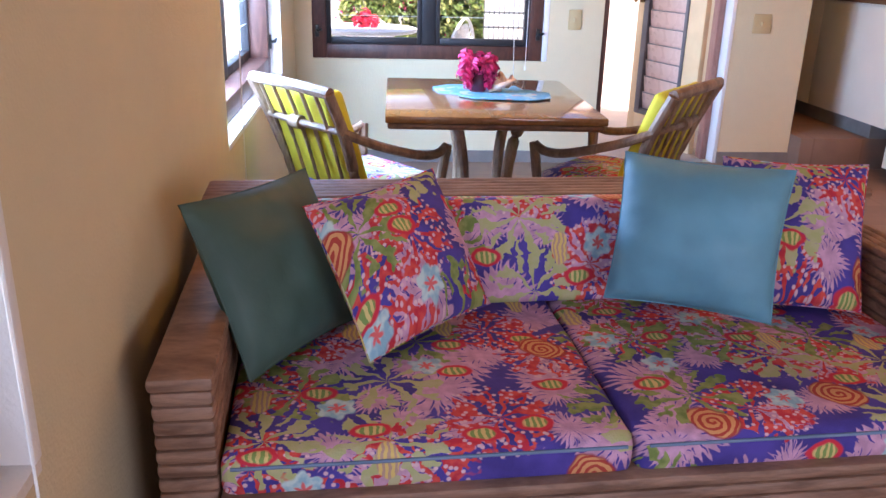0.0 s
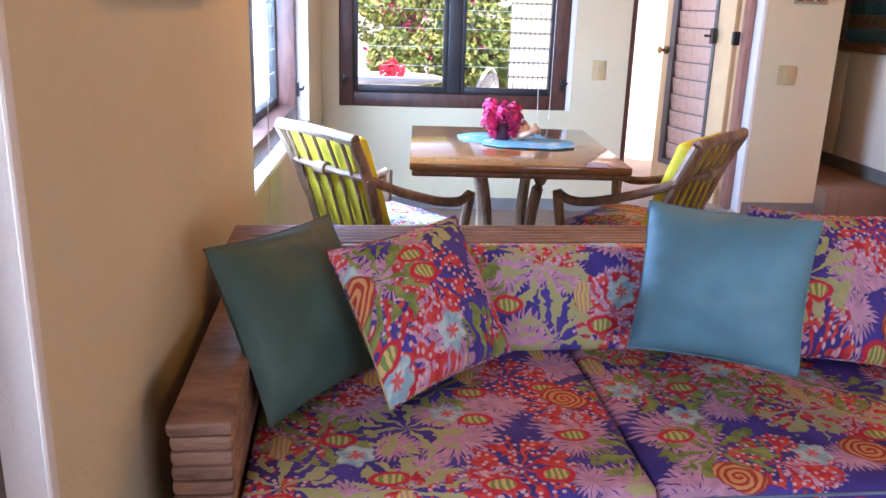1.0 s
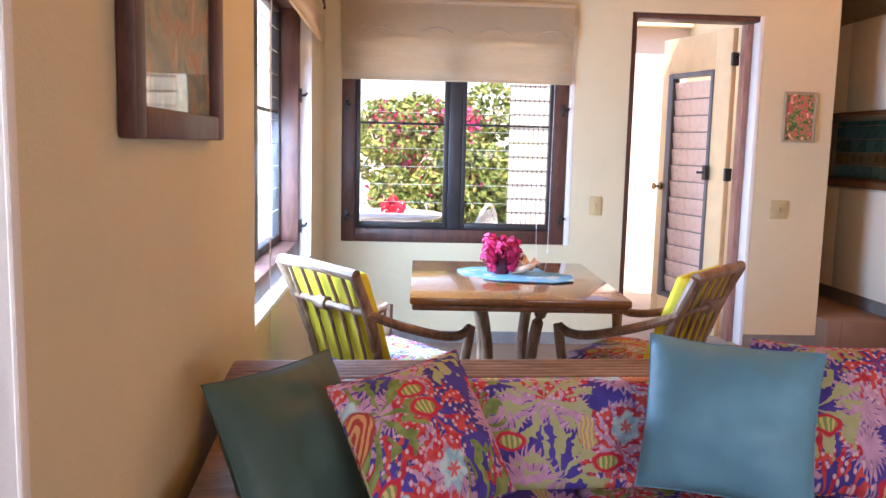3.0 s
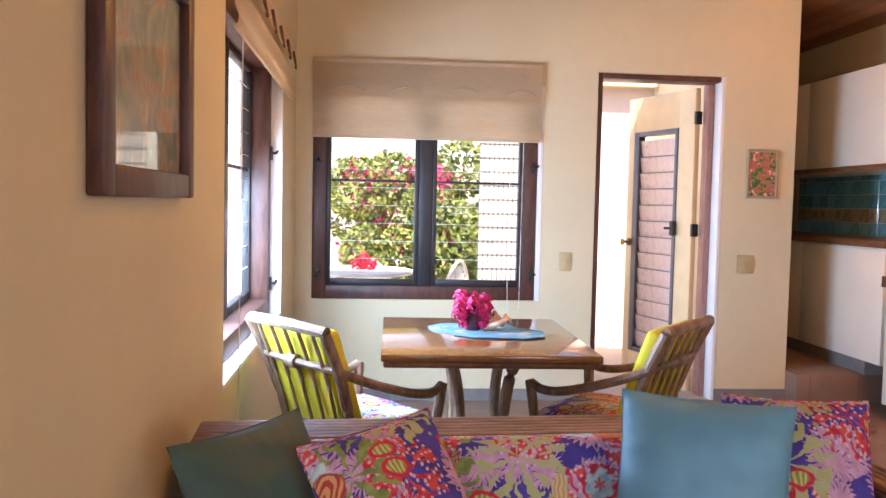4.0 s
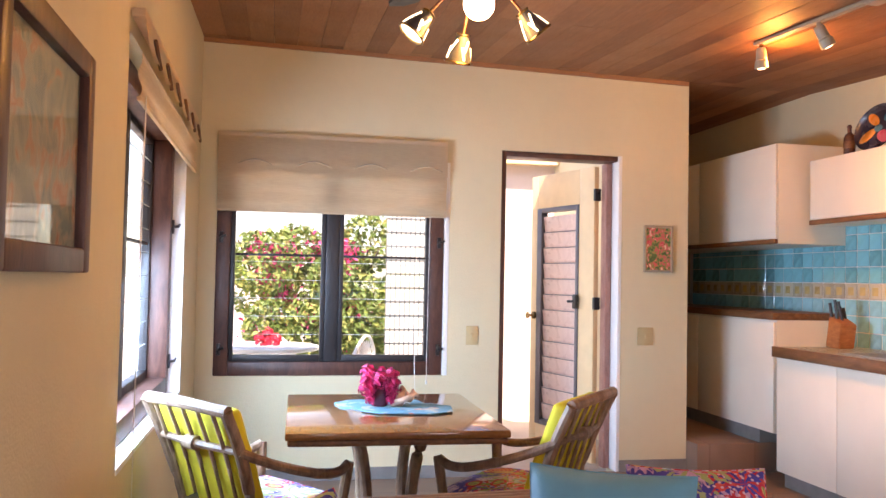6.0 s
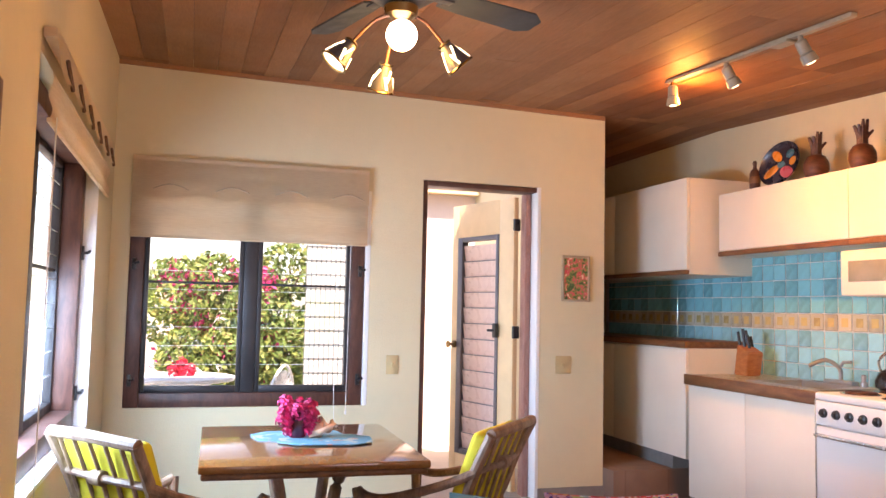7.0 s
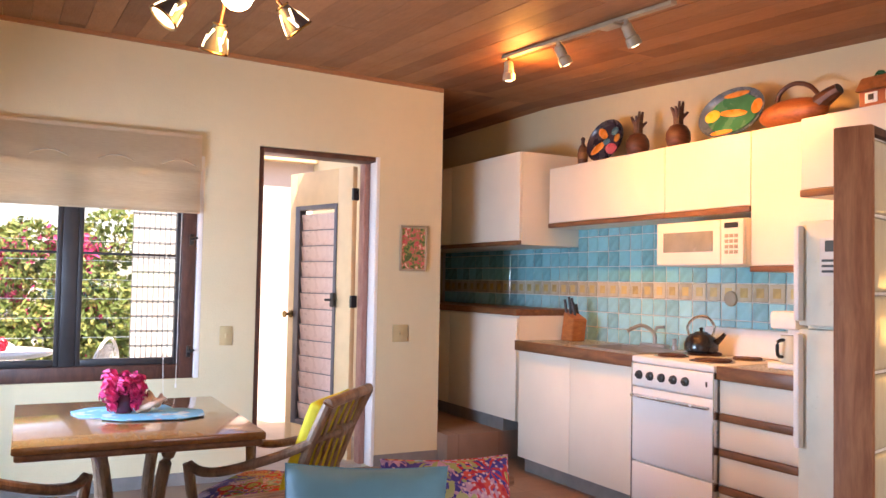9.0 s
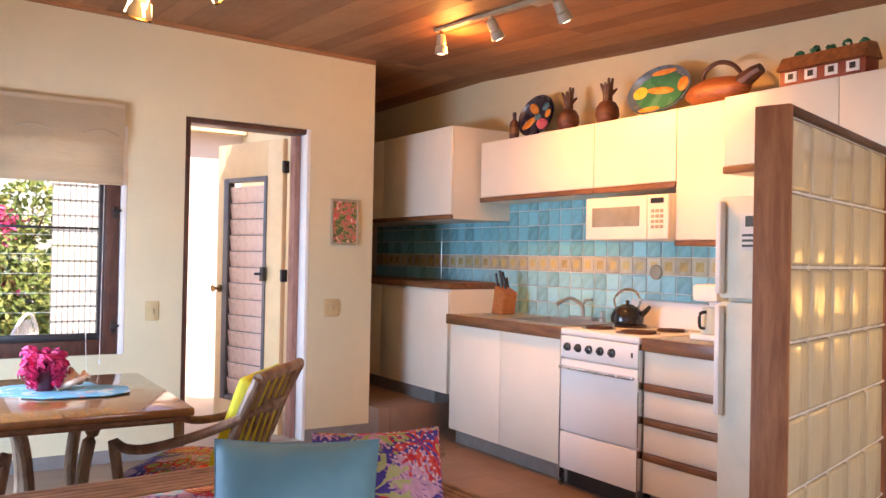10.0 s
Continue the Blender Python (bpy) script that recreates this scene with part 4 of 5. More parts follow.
def petals(bm, c, count, spread, size, rng):
    """A loose head of folded, pointed bracts."""
    for i in range(count):
        d = Vector((rng.gauss(0, 1), rng.gauss(0, 1), rng.gauss(0.25, 0.8))).normalized()
        p = Vector(c) + d * spread * rng.uniform(0.55, 1.0)
        u = d.cross(Vector((rng.random(), rng.random(), rng.random()))).normalized()
        w = d.cross(u)
        s = size * rng.uniform(0.7, 1.2)
        a = [p - u * s * 0.5, p + w * s * 0.35 + d * s * 0.25, p + u * s * 0.7 + d * s * 0.1, p - w * s * 0.35 + d * s * 0.25]
        vs = [bm.verts.new(q) for q in a]
        bm.faces.new((vs[0], vs[1], vs[2]))
        bm.faces.new((vs[0], vs[2], vs[3]))


fl = bmesh.new()
for c in ((0, 0, 0.15), (0.05, 0.01, 0.15), (-0.05, -0.01, 0.14), (0.01, 0.045, 0.15), (0.0, -0.045, 0.14), (0.045, -0.04, 0.125), (-0.045, 0.02, 0.165), (-0.055, -0.03, 0.10), (0.055, -0.01, 0.10)):
    petals(fl, (c[0], c[1], c[2] - 0.03), 46, 0.034, 0.03, rng)
part("bougainvillea", fl, M["petal"], vase, "magenta bougainvillea flowers")
for sx in (-1, 1):
    dr = bmesh.new()
    for k in range(4):
        petals(dr, (sx * 0.042, -0.03, 0.03 + 0.022 * k), 16, 0.018, 0.03, rng)
    part("hanging_flower_spray", dr, M["petal"], vase)

shell = thing("conch_shell", "pinkish cream conch shell on the placemat", "seashell", pose(1.015, -1.64, TZ + 0.051, 0, 0, 20))
bm = bmesh.new()
ringsn = 26
prev = None
for i in range(ringsn * 2):
    t = i / (ringsn * 2 - 1)
    a = t * 4 * math.pi * 1.2
    r = 0.05 * (1 - t) ** 0.8 + 0.003
    c = Vector((-0.06 + 0.13 * t, 0.012 * math.sin(a), 0.012 * math.cos(a)))
    ring = [bm.verts.new(c + Vector((0, math.cos(b) * r * (1 + 0.18 * math.cos(b - a)), math.sin(b) * r * 0.8 * (1 + 0.18 * math.cos(b - a))))) for b in (2 * math.pi * j / 14 for j in range(14))]
    if prev:
        for j in range(14):
            bm.faces.new((prev[j], prev[(j + 1) % 14], ring[(j + 1) % 14], ring[j]))
    prev = ring
part("whorls", bm, M["shell"], shell)
lip = curve([(-0.07, -0.02, -0.03), (-0.03, -0.06, -0.01), (0.02, -0.062, 0.01), (0.05, -0.03, 0.0)], 6)
part("lip", bar(lip, 0.014, 8, 0.006), M["shell"], shell, "pink lip")

# ---- kitchen ----
FX, KZ = 3.55, 0.868


def panel_front(bm, x, y0, y1, z0, z1, gap=0.003, t=0.018):
    box(bm, (x, y0 + gap, z0 + gap), (x + t, y1 - gap, z1 - gap), 0.002)
    return bm


base = thing("sink_cabinet", "white laminate base cabinet under the sink", "cabinet")
part("carcass", boxes(((FX + 0.02, -1.66, 0.1), (4.15, -0.51, KZ - 0.06))), M["lam"], base)
part("plinth", one((FX + 0.06, -1.66, 0), (4.14, -0.51, 0.1)), M["kick"], base, "grey recessed plinth")
part("door", panel_front(bmesh.new(), FX, -1.07, -0.51, 0.1, KZ - 0.062, 0.0012), M["lam"], base)
part("door", panel_front(bmesh.new(), FX, -1.66, -1.07, 0.1, KZ - 0.062, 0.0012), M["lam"], base)
drawers = thing("drawer_cabinet", "white drawer cabinet with brown wooden rails", "cabinet")
part("carcass", one((FX + 0.02, -2.72, 0.1), (4.15, -2.262, KZ - 0.06)), M["lam"], drawers)
part("plinth", one((FX + 0.06, -2.72, 0), (4.14, -2.262, 0.1)), M["kick"], drawers)
zs = [0.1, 0.30, 0.475, 0.645, KZ - 0.062]
for i in range(4):
    d = part("drawer", panel_front(bmesh.new(), FX, -2.72, -2.262, zs[i], zs[i + 1] - (0.036 if i < 3 else 0)), M["lam"], drawers)
    if i < 3:
        part("pull_rail", one((FX - 0.008, -2.715, zs[i + 1] - 0.037), (FX + 0.018, -2.266, zs[i + 1] - 0.001), 0.004), M["trim"], d, "brown wooden pull rail")
for y0, y1, nm in ((-1.662, -0.485, "worktop"), (-2.73, -2.262, "worktop")):
    wt = thing(nm, "grey-green worktop with thick brown wooden edge", "worktop")
    if y1 > -1:
        sk = (-1.55, -0.98)
        top = boxes(((FX + 0.005, y0, KZ - 0.04), (3.66, y1, KZ)), ((4.03, y0, KZ - 0.04), (4.145, y1, KZ)), ((3.66, y0, KZ - 0.04), (4.03, sk[0], KZ)), ((3.66, sk[1], KZ - 0.04), (4.03, y1, KZ)))
    else:
        top = one((FX + 0.005, y0, KZ - 0.04), (4.145, y1, KZ), 0.003)
    part("top", top, M["counter"], wt)
    part("edge", one((FX - 0.022, y0, KZ - 0.062), (FX + 0.0045, y1, KZ + 0.004), 0.004), M["trim"], wt, "brown wooden edge")
sink = thing("kitchen_sink", "stainless steel sink set into the worktop", "sink")
sb = boxes(((3.64, -1.57, KZ + 0.001), (3.67, -0.96, KZ + 0.006)), ((4.02, -1.57, KZ + 0.001), (4.06, -0.96, KZ + 0.006)), ((3.67, -1.57, KZ + 0.001), (4.02, -1.54, KZ + 0.006)), ((3.67, -0.99, KZ + 0.001), (4.02, -0.96, KZ + 0.006)))
part("rim", sb, M["sinksteel"], sink)
part("basin", boxes(((3.67, -1.54, KZ - 0.155), (4.02, -0.99, KZ - 0.15)), ((3.67, -1.54, KZ - 0.15), (3.675, -0.99, KZ)), ((4.015, -1.54, KZ - 0.15), (4.02, -0.99, KZ)), ((3.675, -1.54, KZ - 0.15), (4.015, -1.535, KZ)), ((3.675, -0.995, KZ - 0.15), (4.015, -0.99, KZ))), M["sinksteel"], sink)
fa = thing("kitchen_tap", "chrome mixer tap behind the sink", "tap", pose(4.05, -1.27, KZ + 0.006))
part("base", one((-0.03, -0.11, 0), (0.03, 0.11, 0.022), 0.008), M["sinksteel"], fa)
part("spout", bar(curve([(0, 0, 0.02), (-0.01, 0.0, 0.09), (-0.08, 0.03, 0.135), (-0.17, 0.06, 0.10)], 6), 0.012, 10), M["sinksteel"], fa)
part("lever", bar([(0, 0, 0.10), (0.0, -0.02, 0.125), (0.01, -0.07, 0.13)], 0.009), M["sinksteel"], fa)
part("sprayer", lathe([(0.02, 0), (0.02, 0.02), (0.012, 0.03), (0.014, 0.06), (0.008, 0.066)], 12), M["sinksteel"], fa, m=pose(0.0, -0.17, 0))

kb = thing("knife_block", "orange-brown wooden knife block with black knives", "knife block", pose(3.93, -0.60, KZ + 0.001, 0, 0, -90))
part("block", moved(prism([(-0.07, 0), (0.06, 0), (0.085, 0.15), (-0.035, 0.20)], 0.11, 0.006), Matrix.Translation((0, -0.055, 0))), M["knifeblock"], kb)
for i in range(5):
    yy = -0.04 + 0.02 * i
    ln = (0.09, 0.11, 0.07, 0.10, 0.06)[i]
    h = bar([(-0.02 + 0.02 * (i % 3), yy, 0.17), (-0.045 + 0.02 * (i % 3), yy, 0.19 + ln)], 0.010, 6)
    part("knife_handle", h, M["black"], kb, "black knife handle")

RY0, RY1 = -2.256, -1.666
stove = thing("kitchen_range", "white enamel electric range with four coil burners", "cooker")
part("body", one((FX + 0.0, RY0 + 0.004, 0.09), (4.13, RY1 - 0.004, KZ - 0.03), 0.004), M["enamel"], stove)
part("cooktop", one((FX - 0.03, RY0, KZ - 0.03), (4.13, RY1, KZ + 0.006), 0.008), M["enamel"], stove)
part("backguard", one((4.06, RY0, KZ + 0.006), (4.13, RY1, KZ + 0.16), 0.01), M["enamel"], stove)
part("backguard_end", one((4.05, RY0 - 0.012, KZ + 0.006), (4.135, RY0 - 0.001, KZ + 0.165), 0.004), M["black"], stove)
cp = part("control_panel", one((FX - 0.032, RY0 + 0.006, 0.715), (FX, RY1 - 0.006, KZ - 0.034), 0.006), M["enamel"], stove)
for i in range(5):
    yy = RY1 - 0.065 - 0.085 * i
    part("knob", moved(lathe([(0.024, 0), (0.022, 0.012), (0.012, 0.016), (0.010, 0.026)], 14, "x"), pose(FX - 0.032, yy, 0.775, 0, 180, 0)), M["black"], cp, "black control knob")
part("indicator", one((FX - 0.036, RY0 + 0.04, 0.765), (FX - 0.031, RY0 + 0.05, 0.79)), M["black"], cp)
od = part("oven_door", one((FX - 0.03, RY0 + 0.008, 0.315), (FX, RY1 - 0.008, 0.708), 0.006), M["enamel"], stove)
part("handle", one((FX - 0.062, RY0 + 0.02, 0.655), (FX - 0.034, RY1 - 0.02, 0.672), 0.006), M["chrome"], od, "chrome oven handle")
part("storage_drawer", one((FX - 0.03, RY0 + 0.008, 0.10), (FX, RY1 - 0.008, 0.305), 0.006), M["enamel"], stove)
part("side_strip", one((FX - 0.03, RY0 - 0.001, 0.0), (FX + 0.01, RY0 + 0.007, KZ - 0.03)), M["chrome"], stove)
part("side_strip", one((FX - 0.03, RY1 - 0.007, 0.0), (FX + 0.01, RY1 + 0.001, KZ - 0.03)), M["chrome"], stove)
part("toe_kick", one((FX + 0.03, RY0 + 0.01, 0.0), (4.1, RY1 - 0.01, 0.09)), M["black"], stove)
for bx, by, r in ((3.66, -1.82, 0.075), (3.66, -2.11, 0.095), (3.92, -1.80, 0.095), (3.92, -2.10, 0.075)):
    bu = bmesh.new()
    k = 70
    tube(bu, [(bx + (0.012 + (r - 0.012) * i / k) * math.cos(i * 0.36), by + (0.012 + (r - 0.012) * i / k) * math.sin(i * 0.36), KZ + 0.016) for i in range(k + 1)], 0.0065, 6)
    b = part("burner", bu, M["coil"], stove, "dark coil burner")
    part("drip_bowl", moved(lathe([(r * 0.6, 0.0), (r + 0.018, 0.004), (r + 0.02, 0.008), (r * 0.7, 0.005)], 24), Matrix.Translation((bx, by, KZ + 0.003))), M["chrome"], b)

kettle = thing("kettle", "black enamel whistling kettle on the burner", "kettle", pose(3.90, -1.80, KZ + 0.024, 0, 0, -60) @ Matrix.Scale(0.86, 4))
part("body", lathe([(0.085, 0), (0.105, 0.012), (0.108, 0.05), (0.09, 0.095), (0.055, 0.12), (0.04, 0.125)], 24), M["iron"], kettle)
part("lid", lathe([(0.045, 0.122), (0.04, 0.13), (0.012, 0.136), (0.010, 0.145), (0.016, 0.152), (0.008, 0.16)], 18), M["iron"], kettle)
part("spout", bar([(0.09, 0, 0.06), (0.13, 0, 0.10), (0.15, 0, 0.125)], 0.02, 10, 0.012), M["iron"], kettle)
part("handle", bar(curve([(-0.075, 0, 0.10), (-0.085, 0, 0.17), (-0.03, 0, 0.225), (0.04, 0, 0.225), (0.085, 0, 0.165), (0.07, 0, 0.105)], 6), 0.009, 8), M["chrome"], kettle, "chrome arched handle")

fridge = thing("refrigerator", "white top-freezer refrigerator beside the worktop", "refrigerator")
part("body", one((3.46, -3.46, 0.03), (4.12, -2.825, 1.525), 0.008), M["fridge"], fridge)
fz = part("freezer_door", one((3.40, -3.46, 1.10), (3.456, -2.825, 1.535), 0.012), M["fridge"], fridge)
fd = part("fridge_door", one((3.40, -3.46, 0.06), (3.456, -2.825, 1.088), 0.012), M["fridge"], fridge)
part("handle", one((3.362, -2.86, 1.12), (3.398, -2.832, 1.515), 0.008), M["enamel"], fz, "white door handle")
part("handle", one((3.362, -2.86, 0.60), (3.398, -2.832, 1.07), 0.008), M["enamel"], fd, "white door handle")
part("grille", one((3.47, -3.45, 0.0), (3.6, -2.835, 0.03)), M["black"], fridge)
note = thing("fridge_notice", "small printed notice stuck on the freezer door", "notice", bm=one((3.394, -3.015, 1.305), (3.3985, -2.935, 1.46)), material=M["paper"])
part("print_bar", one((3.3925, -3.005, 1.405), (3.3935, -2.96, 1.45)), M["darkprint"], note)
for k in range(3):
    part("print_bar", one((3.3925, -3.005, 1.32 + 0.022 * k), (3.3935, -2.945, 1.33 + 0.022 * k)), M["darkprint"], note)

mw = thing("microwave_oven", "cream microwave oven hung under the wall cabinet", "microwave")
MY0, MY1, MZ0, MZ1 = -2.20, -1.578, 1.368, 1.612
part("case", one((3.80, MY0, MZ0), (4.145, MY1, MZ1), 0.006), M["lam"], mw)
md = part("door", one((3.775, MY0 + 0.15, MZ0 + 0.004), (3.80, MY1, MZ1 - 0.004), 0.006), M["lam"], mw)
part("window", one((3.772, MY0 + 0.20, MZ0 + 0.075), (3.7755, MY1 - 0.055, MZ1 - 0.06), 0.001), M["grey"], md, "grey glass window")
mp = part("control_panel", one((3.775, MY0, MZ0 + 0.004), (3.80, MY0 + 0.146, MZ1 - 0.004), 0.006), M["lam"], mw)
part("display", one((3.772, MY0 + 0.03, MZ1 - 0.05), (3.776, MY0 + 0.12, MZ1 - 0.022)), M["black"], mp)
for r in range(4):
    for c in range(3):
        part("button", one((3.7725, MY0 + 0.032 + 0.031 * c, MZ0 + 0.06 + 0.028 * r), (3.776, MY0 + 0.056 + 0.031 * c, MZ0 + 0.078 + 0.028 * r), 0.001), M["track"], mp)

coffee = thing("coffee_maker", "white coffee maker with pale jug on the worktop", "coffee maker", pose(3.84, -2.47, KZ + 0.001))
part("base", one((-0.11, -0.08, 0), (0.11, 0.08, 0.03), 0.008), M["white"], coffee)
part("tower", one((0.03, -0.08, 0.03), (0.11, 0.08, 0.27), 0.012), M["white"], coffee)
part("filter_head", one((-0.10, -0.075, 0.19), (0.03, 0.075, 0.275), 0.014), M["white"], coffee)
part("jug", lathe([(0.05, 0.032), (0.06, 0.05), (0.058, 0.11), (0.045, 0.15), (0.048, 0.16)], 18), M["fridge"], coffee, "pale jug", pose(-0.04, 0, 0))
part("jug_handle", bar(curve([(-0.09, 0, 0.14), (-0.13, 0, 0.13), (-0.13, 0, 0.07), (-0.095, 0, 0.06)], 5), 0.008), M["black"], coffee)
phone = thing("wall_telephone", "white wall telephone with hanging cord", "telephone", pose(4.13, -2.44, 1.16))
part("cradle", one((-0.05, -0.05, -0.10), (-0.002, 0.05, 0.10), 0.012), M["white"], phone)
part("handset", bar(curve([(-0.06, 0, -0.09), (-0.085, 0, -0.05), (-0.085, 0, 0.05), (-0.06, 0, 0.09)], 5), 0.02, 8), M["white"], phone)
pc = [(4.12, -2.36, 1.36), (4.12, -2.42, 1.29), (4.12, -2.5, 1.20), (4.12, -2.57, 1.12)]
thing("appliance_cord", "grey cord running down the tiles", "cord", bm=bar(curve(pc, 5), 0.006, 6), material=M["kick"])
plug = thing("wall_outlet", "round cream outlet on the tiles", "outlet", pose(4.133, -1.80, 1.19))
part("cover", moved(lathe([(0.045, 0), (0.043, 0.012), (0.03, 0.018)], 20, "x"), pose(0, 0, 0, 0, 180, 0)), M["track"], plug)

# upper cabinets
UX = 3.83


def upper(label, y0, y1, z0, z1, x=UX, trim=True, split=()):
    ob = thing("wall_cabinet", label, "cabinet", group="wall cabinets")
    part("carcass", one((x + 0.02, y0, z0 + 0.001), (4.148, y1, z1)), M["lam"], ob)
    ys = [y0, *split, y1]
    for a, b in zip(ys, ys[1:]):
        part("door", panel_front(bmesh.new(), x, a, b, z0 + (0.032 if trim else 0), z1, 0.0015), M["lam"], ob)
    if trim:
        part("pull_rail", one((x - 0.008, y0, z0), (x + 0.019, y1, z0 + 0.03), 0.004), M["trim"], ob, "brown wooden rail")
    return ob


upper("white laminate wall cabinet over the sink", -1.578, -0.44, 1.645, 2.06)
upper("white laminate wall cabinet over the microwave", -2.20, -1.580, 1.645, 2.06)
upper("tall white laminate wall cabinet beside the microwave", -2.78, -2.202, 1.335, 2.06)
upper("deep white laminate cabinet over the refrigerator", -4.3, -2.785, 1.645, 1.985, 3.47, True, (-3.32,))
LX = 3.62
lb = thing("passage_cabinet", "white base cabinet on the raised passage floor", "cabinet")
part("carcass", one((LX + 0.02, -0.37, 0.30), (4.148, 1.7, 1.03)), M["lam"], lb)
part("plinth", one((LX + 0.05, -0.14, 0.2), (4.14, 1.7, 0.30)), M["kick"], lb)
for a, b in ((-0.37, 0.6), (0.6, 1.7)):
    part("door", panel_front(bmesh.new(), LX, a, b, 0.30, 1.02), M["lam"], lb)
part("top_rail", one((LX - 0.012, -0.375, 1.03), (4.148, 1.7, 1.075), 0.004), M["trim"], lb, "dark brown wooden top")
lu = upper("tall white cabinet over the passage counter", -0.385, 1.7, 1.523, 2.175, LX, True, (0.6,))

# ornaments on the cabinets
OZ = 2.061


def dish(name, label, y, w, h, lean, rim, field, marks, x=3.99, z=OZ):
    """An oval dish leaning on the wall; marks are raised painted shapes."""
    ob = thing(name, label, "plate", pose(x, y, z + h / 2, 0, lean, 0), "ornaments on the cabinets")
    b = moved(lathe([(0.01, -0.014), (0.36, -0.01), (0.495, 0.026), (0.5, 0.034), (0.47, 0.022), (0.36, 0.0), (0.01, -0.004)], 36, "x"), Matrix.Scale(w, 4, (0, 1, 0)) @ Matrix.Scale(h, 4, (0, 0, 1)) @ pose(0, 0, 0, 0, 180, 0))
    part("rim", b, rim, ob)
    f = moved(lathe([(0.385, 0.0), (0.38, 0.006)], 32, "x"), Matrix.Scale(w, 4, (0, 1, 0)) @ Matrix.Scale(h, 4, (0, 0, 1)) @ pose(-0.01, 0, 0, 0, 180, 0))
    part("field", f, field, ob)
    for i, (my, mz, sy, sz, rot, mat) in enumerate(marks):
        bm = sphere(0.5, None, 14, 8)
        moved(bm, pose(-0.019, my * w, mz * h, rot, 0, 0) @ Matrix.Diagonal((0.012, sy * w, sz * h, 1)))
        part("painted_fish" if i else "painted_sun", bm, mat, ob)
    return ob


dish("round_plate", "dark round plate with painted orange fish", -0.875, 0.36, 0.29, 14, M["plate_dark"], M["plate_dark"], (
    (0.13, 0.2, 0.35, 0.2, 35, M["orange"]), (0.2, -0.15, 0.4, 0.22, -25, M["orange"]), (-0.2, -0.22, 0.36, 0.26, 20, M["pinkglaze"]), (-0.2, 0.2, 0.2, 0.2, 0, M["tealglaze"]), (-0.02, -0.02, 0.2, 0.15, 0, M["tealglaze"]), (-0.3, 0.02, 0.16, 0.2, 0, M["orange"])))
dish("oval_platter", "large oval green platter with painted yellow fish", -1.945, 0.46, 0.29, 14, M["plate_rim"], M["plate_green"], (
    (0.31, 0.02, 0.24, 0.26, 0, M["sunyellow"]), (-0.02, 0.0, 0.44, 0.15, 8, M["orange"]), (-0.02, 0.38, 0.40, 0.12, 0, M["orange"]), (0.12, -0.36, 0.36, 0.10, 0, M["orange"]), (-0.36, 0.05, 0.16, 0.3, 0, M["orange"])))
fig = thing("carved_figure", "slim carved dark wooden bottle figure", "ornament", pose(3.94, -0.67, OZ), "ornaments on the cabinets")
part("body", lathe([(0.03, 0), (0.034, 0.02), (0.034, 0.11), (0.026, 0.135), (0.012, 0.15), (0.012, 0.175), (0.016, 0.185), (0.008, 0.2)], 14), M["carved"], fig)
part("band", lathe([(0.035, 0.05), (0.036, 0.055), (0.036, 0.09), (0.035, 0.095)], 14), M["trim"], fig)
for y in (-1.21, -1.56):
    p = thing("carved_pineapple", "dark carved wooden pineapple on the cabinet", "ornament", pose(3.95, y, OZ, 0, 0, 25 * y), "ornaments on the cabinets")
    bm = lathe([(0.045, 0), (0.062, 0.015), (0.075, 0.06), (0.070, 0.10), (0.05, 0.135), (0.02, 0.15)], 24)
    for v in bm.verts:
        a = math.atan2(v.co.y, v.co.x)
        k = 1 + 0.05 * math.sin(12 * a + 90 * v.co.z) * math.sin(12 * a - 90 * v.co.z)
        v.co.x *= k
        v.co.y *= k
    part("fruit", bm, M["carved"], p)
    cr = bmesh.new()
    for i in range(9):
        a = i * 2.4
        l = 0.075 + 0.03 * (i % 3)
        o = 0.055 - 0.012 * (i % 3)
        tube(cr, curve([(0.012 * math.cos(a), 0.012 * math.sin(a), 0.145), (0.02 * math.cos(a), 0.02 * math.sin(a), 0.145 + l * 0.5), (o * math.cos(a), o * math.sin(a), 0.145 + l)], 3), 0.02, 6, 0.007)
    part("leaf_crown", cr, M["carved"], p)
jar = thing("carved_basket", "reddish carved wooden basket with arched handle", "ornament", pose(3.95, -2.36, OZ, 0, 0, 0), "ornaments on the cabinets")
bm = sphere(0.5, None, 20, 12)
moved(bm, pose(0, 0, 0.075) @ Matrix.Diagonal((0.16, 0.40, 0.15, 1)))
part("body", bm, M["redwood"], jar)
part("beak", bar([(0, -0.15, 0.10), (0, -0.22, 0.135), (0, -0.26, 0.15)], 0.045, 10, 0.028), M["carved"], jar)
part("handle", bar(curve([(0, 0.10, 0.12), (0, 0.08, 0.19), (0, 0.0, 0.225), (0, -0.09, 0.20), (0, -0.15, 0.14)], 6), 0.012, 8), M["carved"], jar)
hz = 1.986
M["house_red"] = plain("dark_red_painted_wood", (0.30, 0.06, 0.025), 0.5, vary=0.2)
M["house_roof"] = plain("brown_orange_painted_wood", (0.33, 0.12, 0.04), 0.5, vary=0.25, scale=30)
hs = thing("house_ornament", "red and orange painted wooden house ornament", "ornament", pose(3.66, -3.15, hz) @ Matrix.Scale(0.80, 4), "ornaments on the cabinets")
part("body", one((-0.06, -0.24, 0), (0.06, 0.24, 0.12), 0.004), M["house_red"], hs)
part("roof", moved(prism([(-0.085, 0.12), (0.085, 0.12), (0.03, 0.20), (-0.03, 0.20)], 0.5, 0.004), Matrix.Translation((0, -0.25, 0))), M["house_roof"], hs)
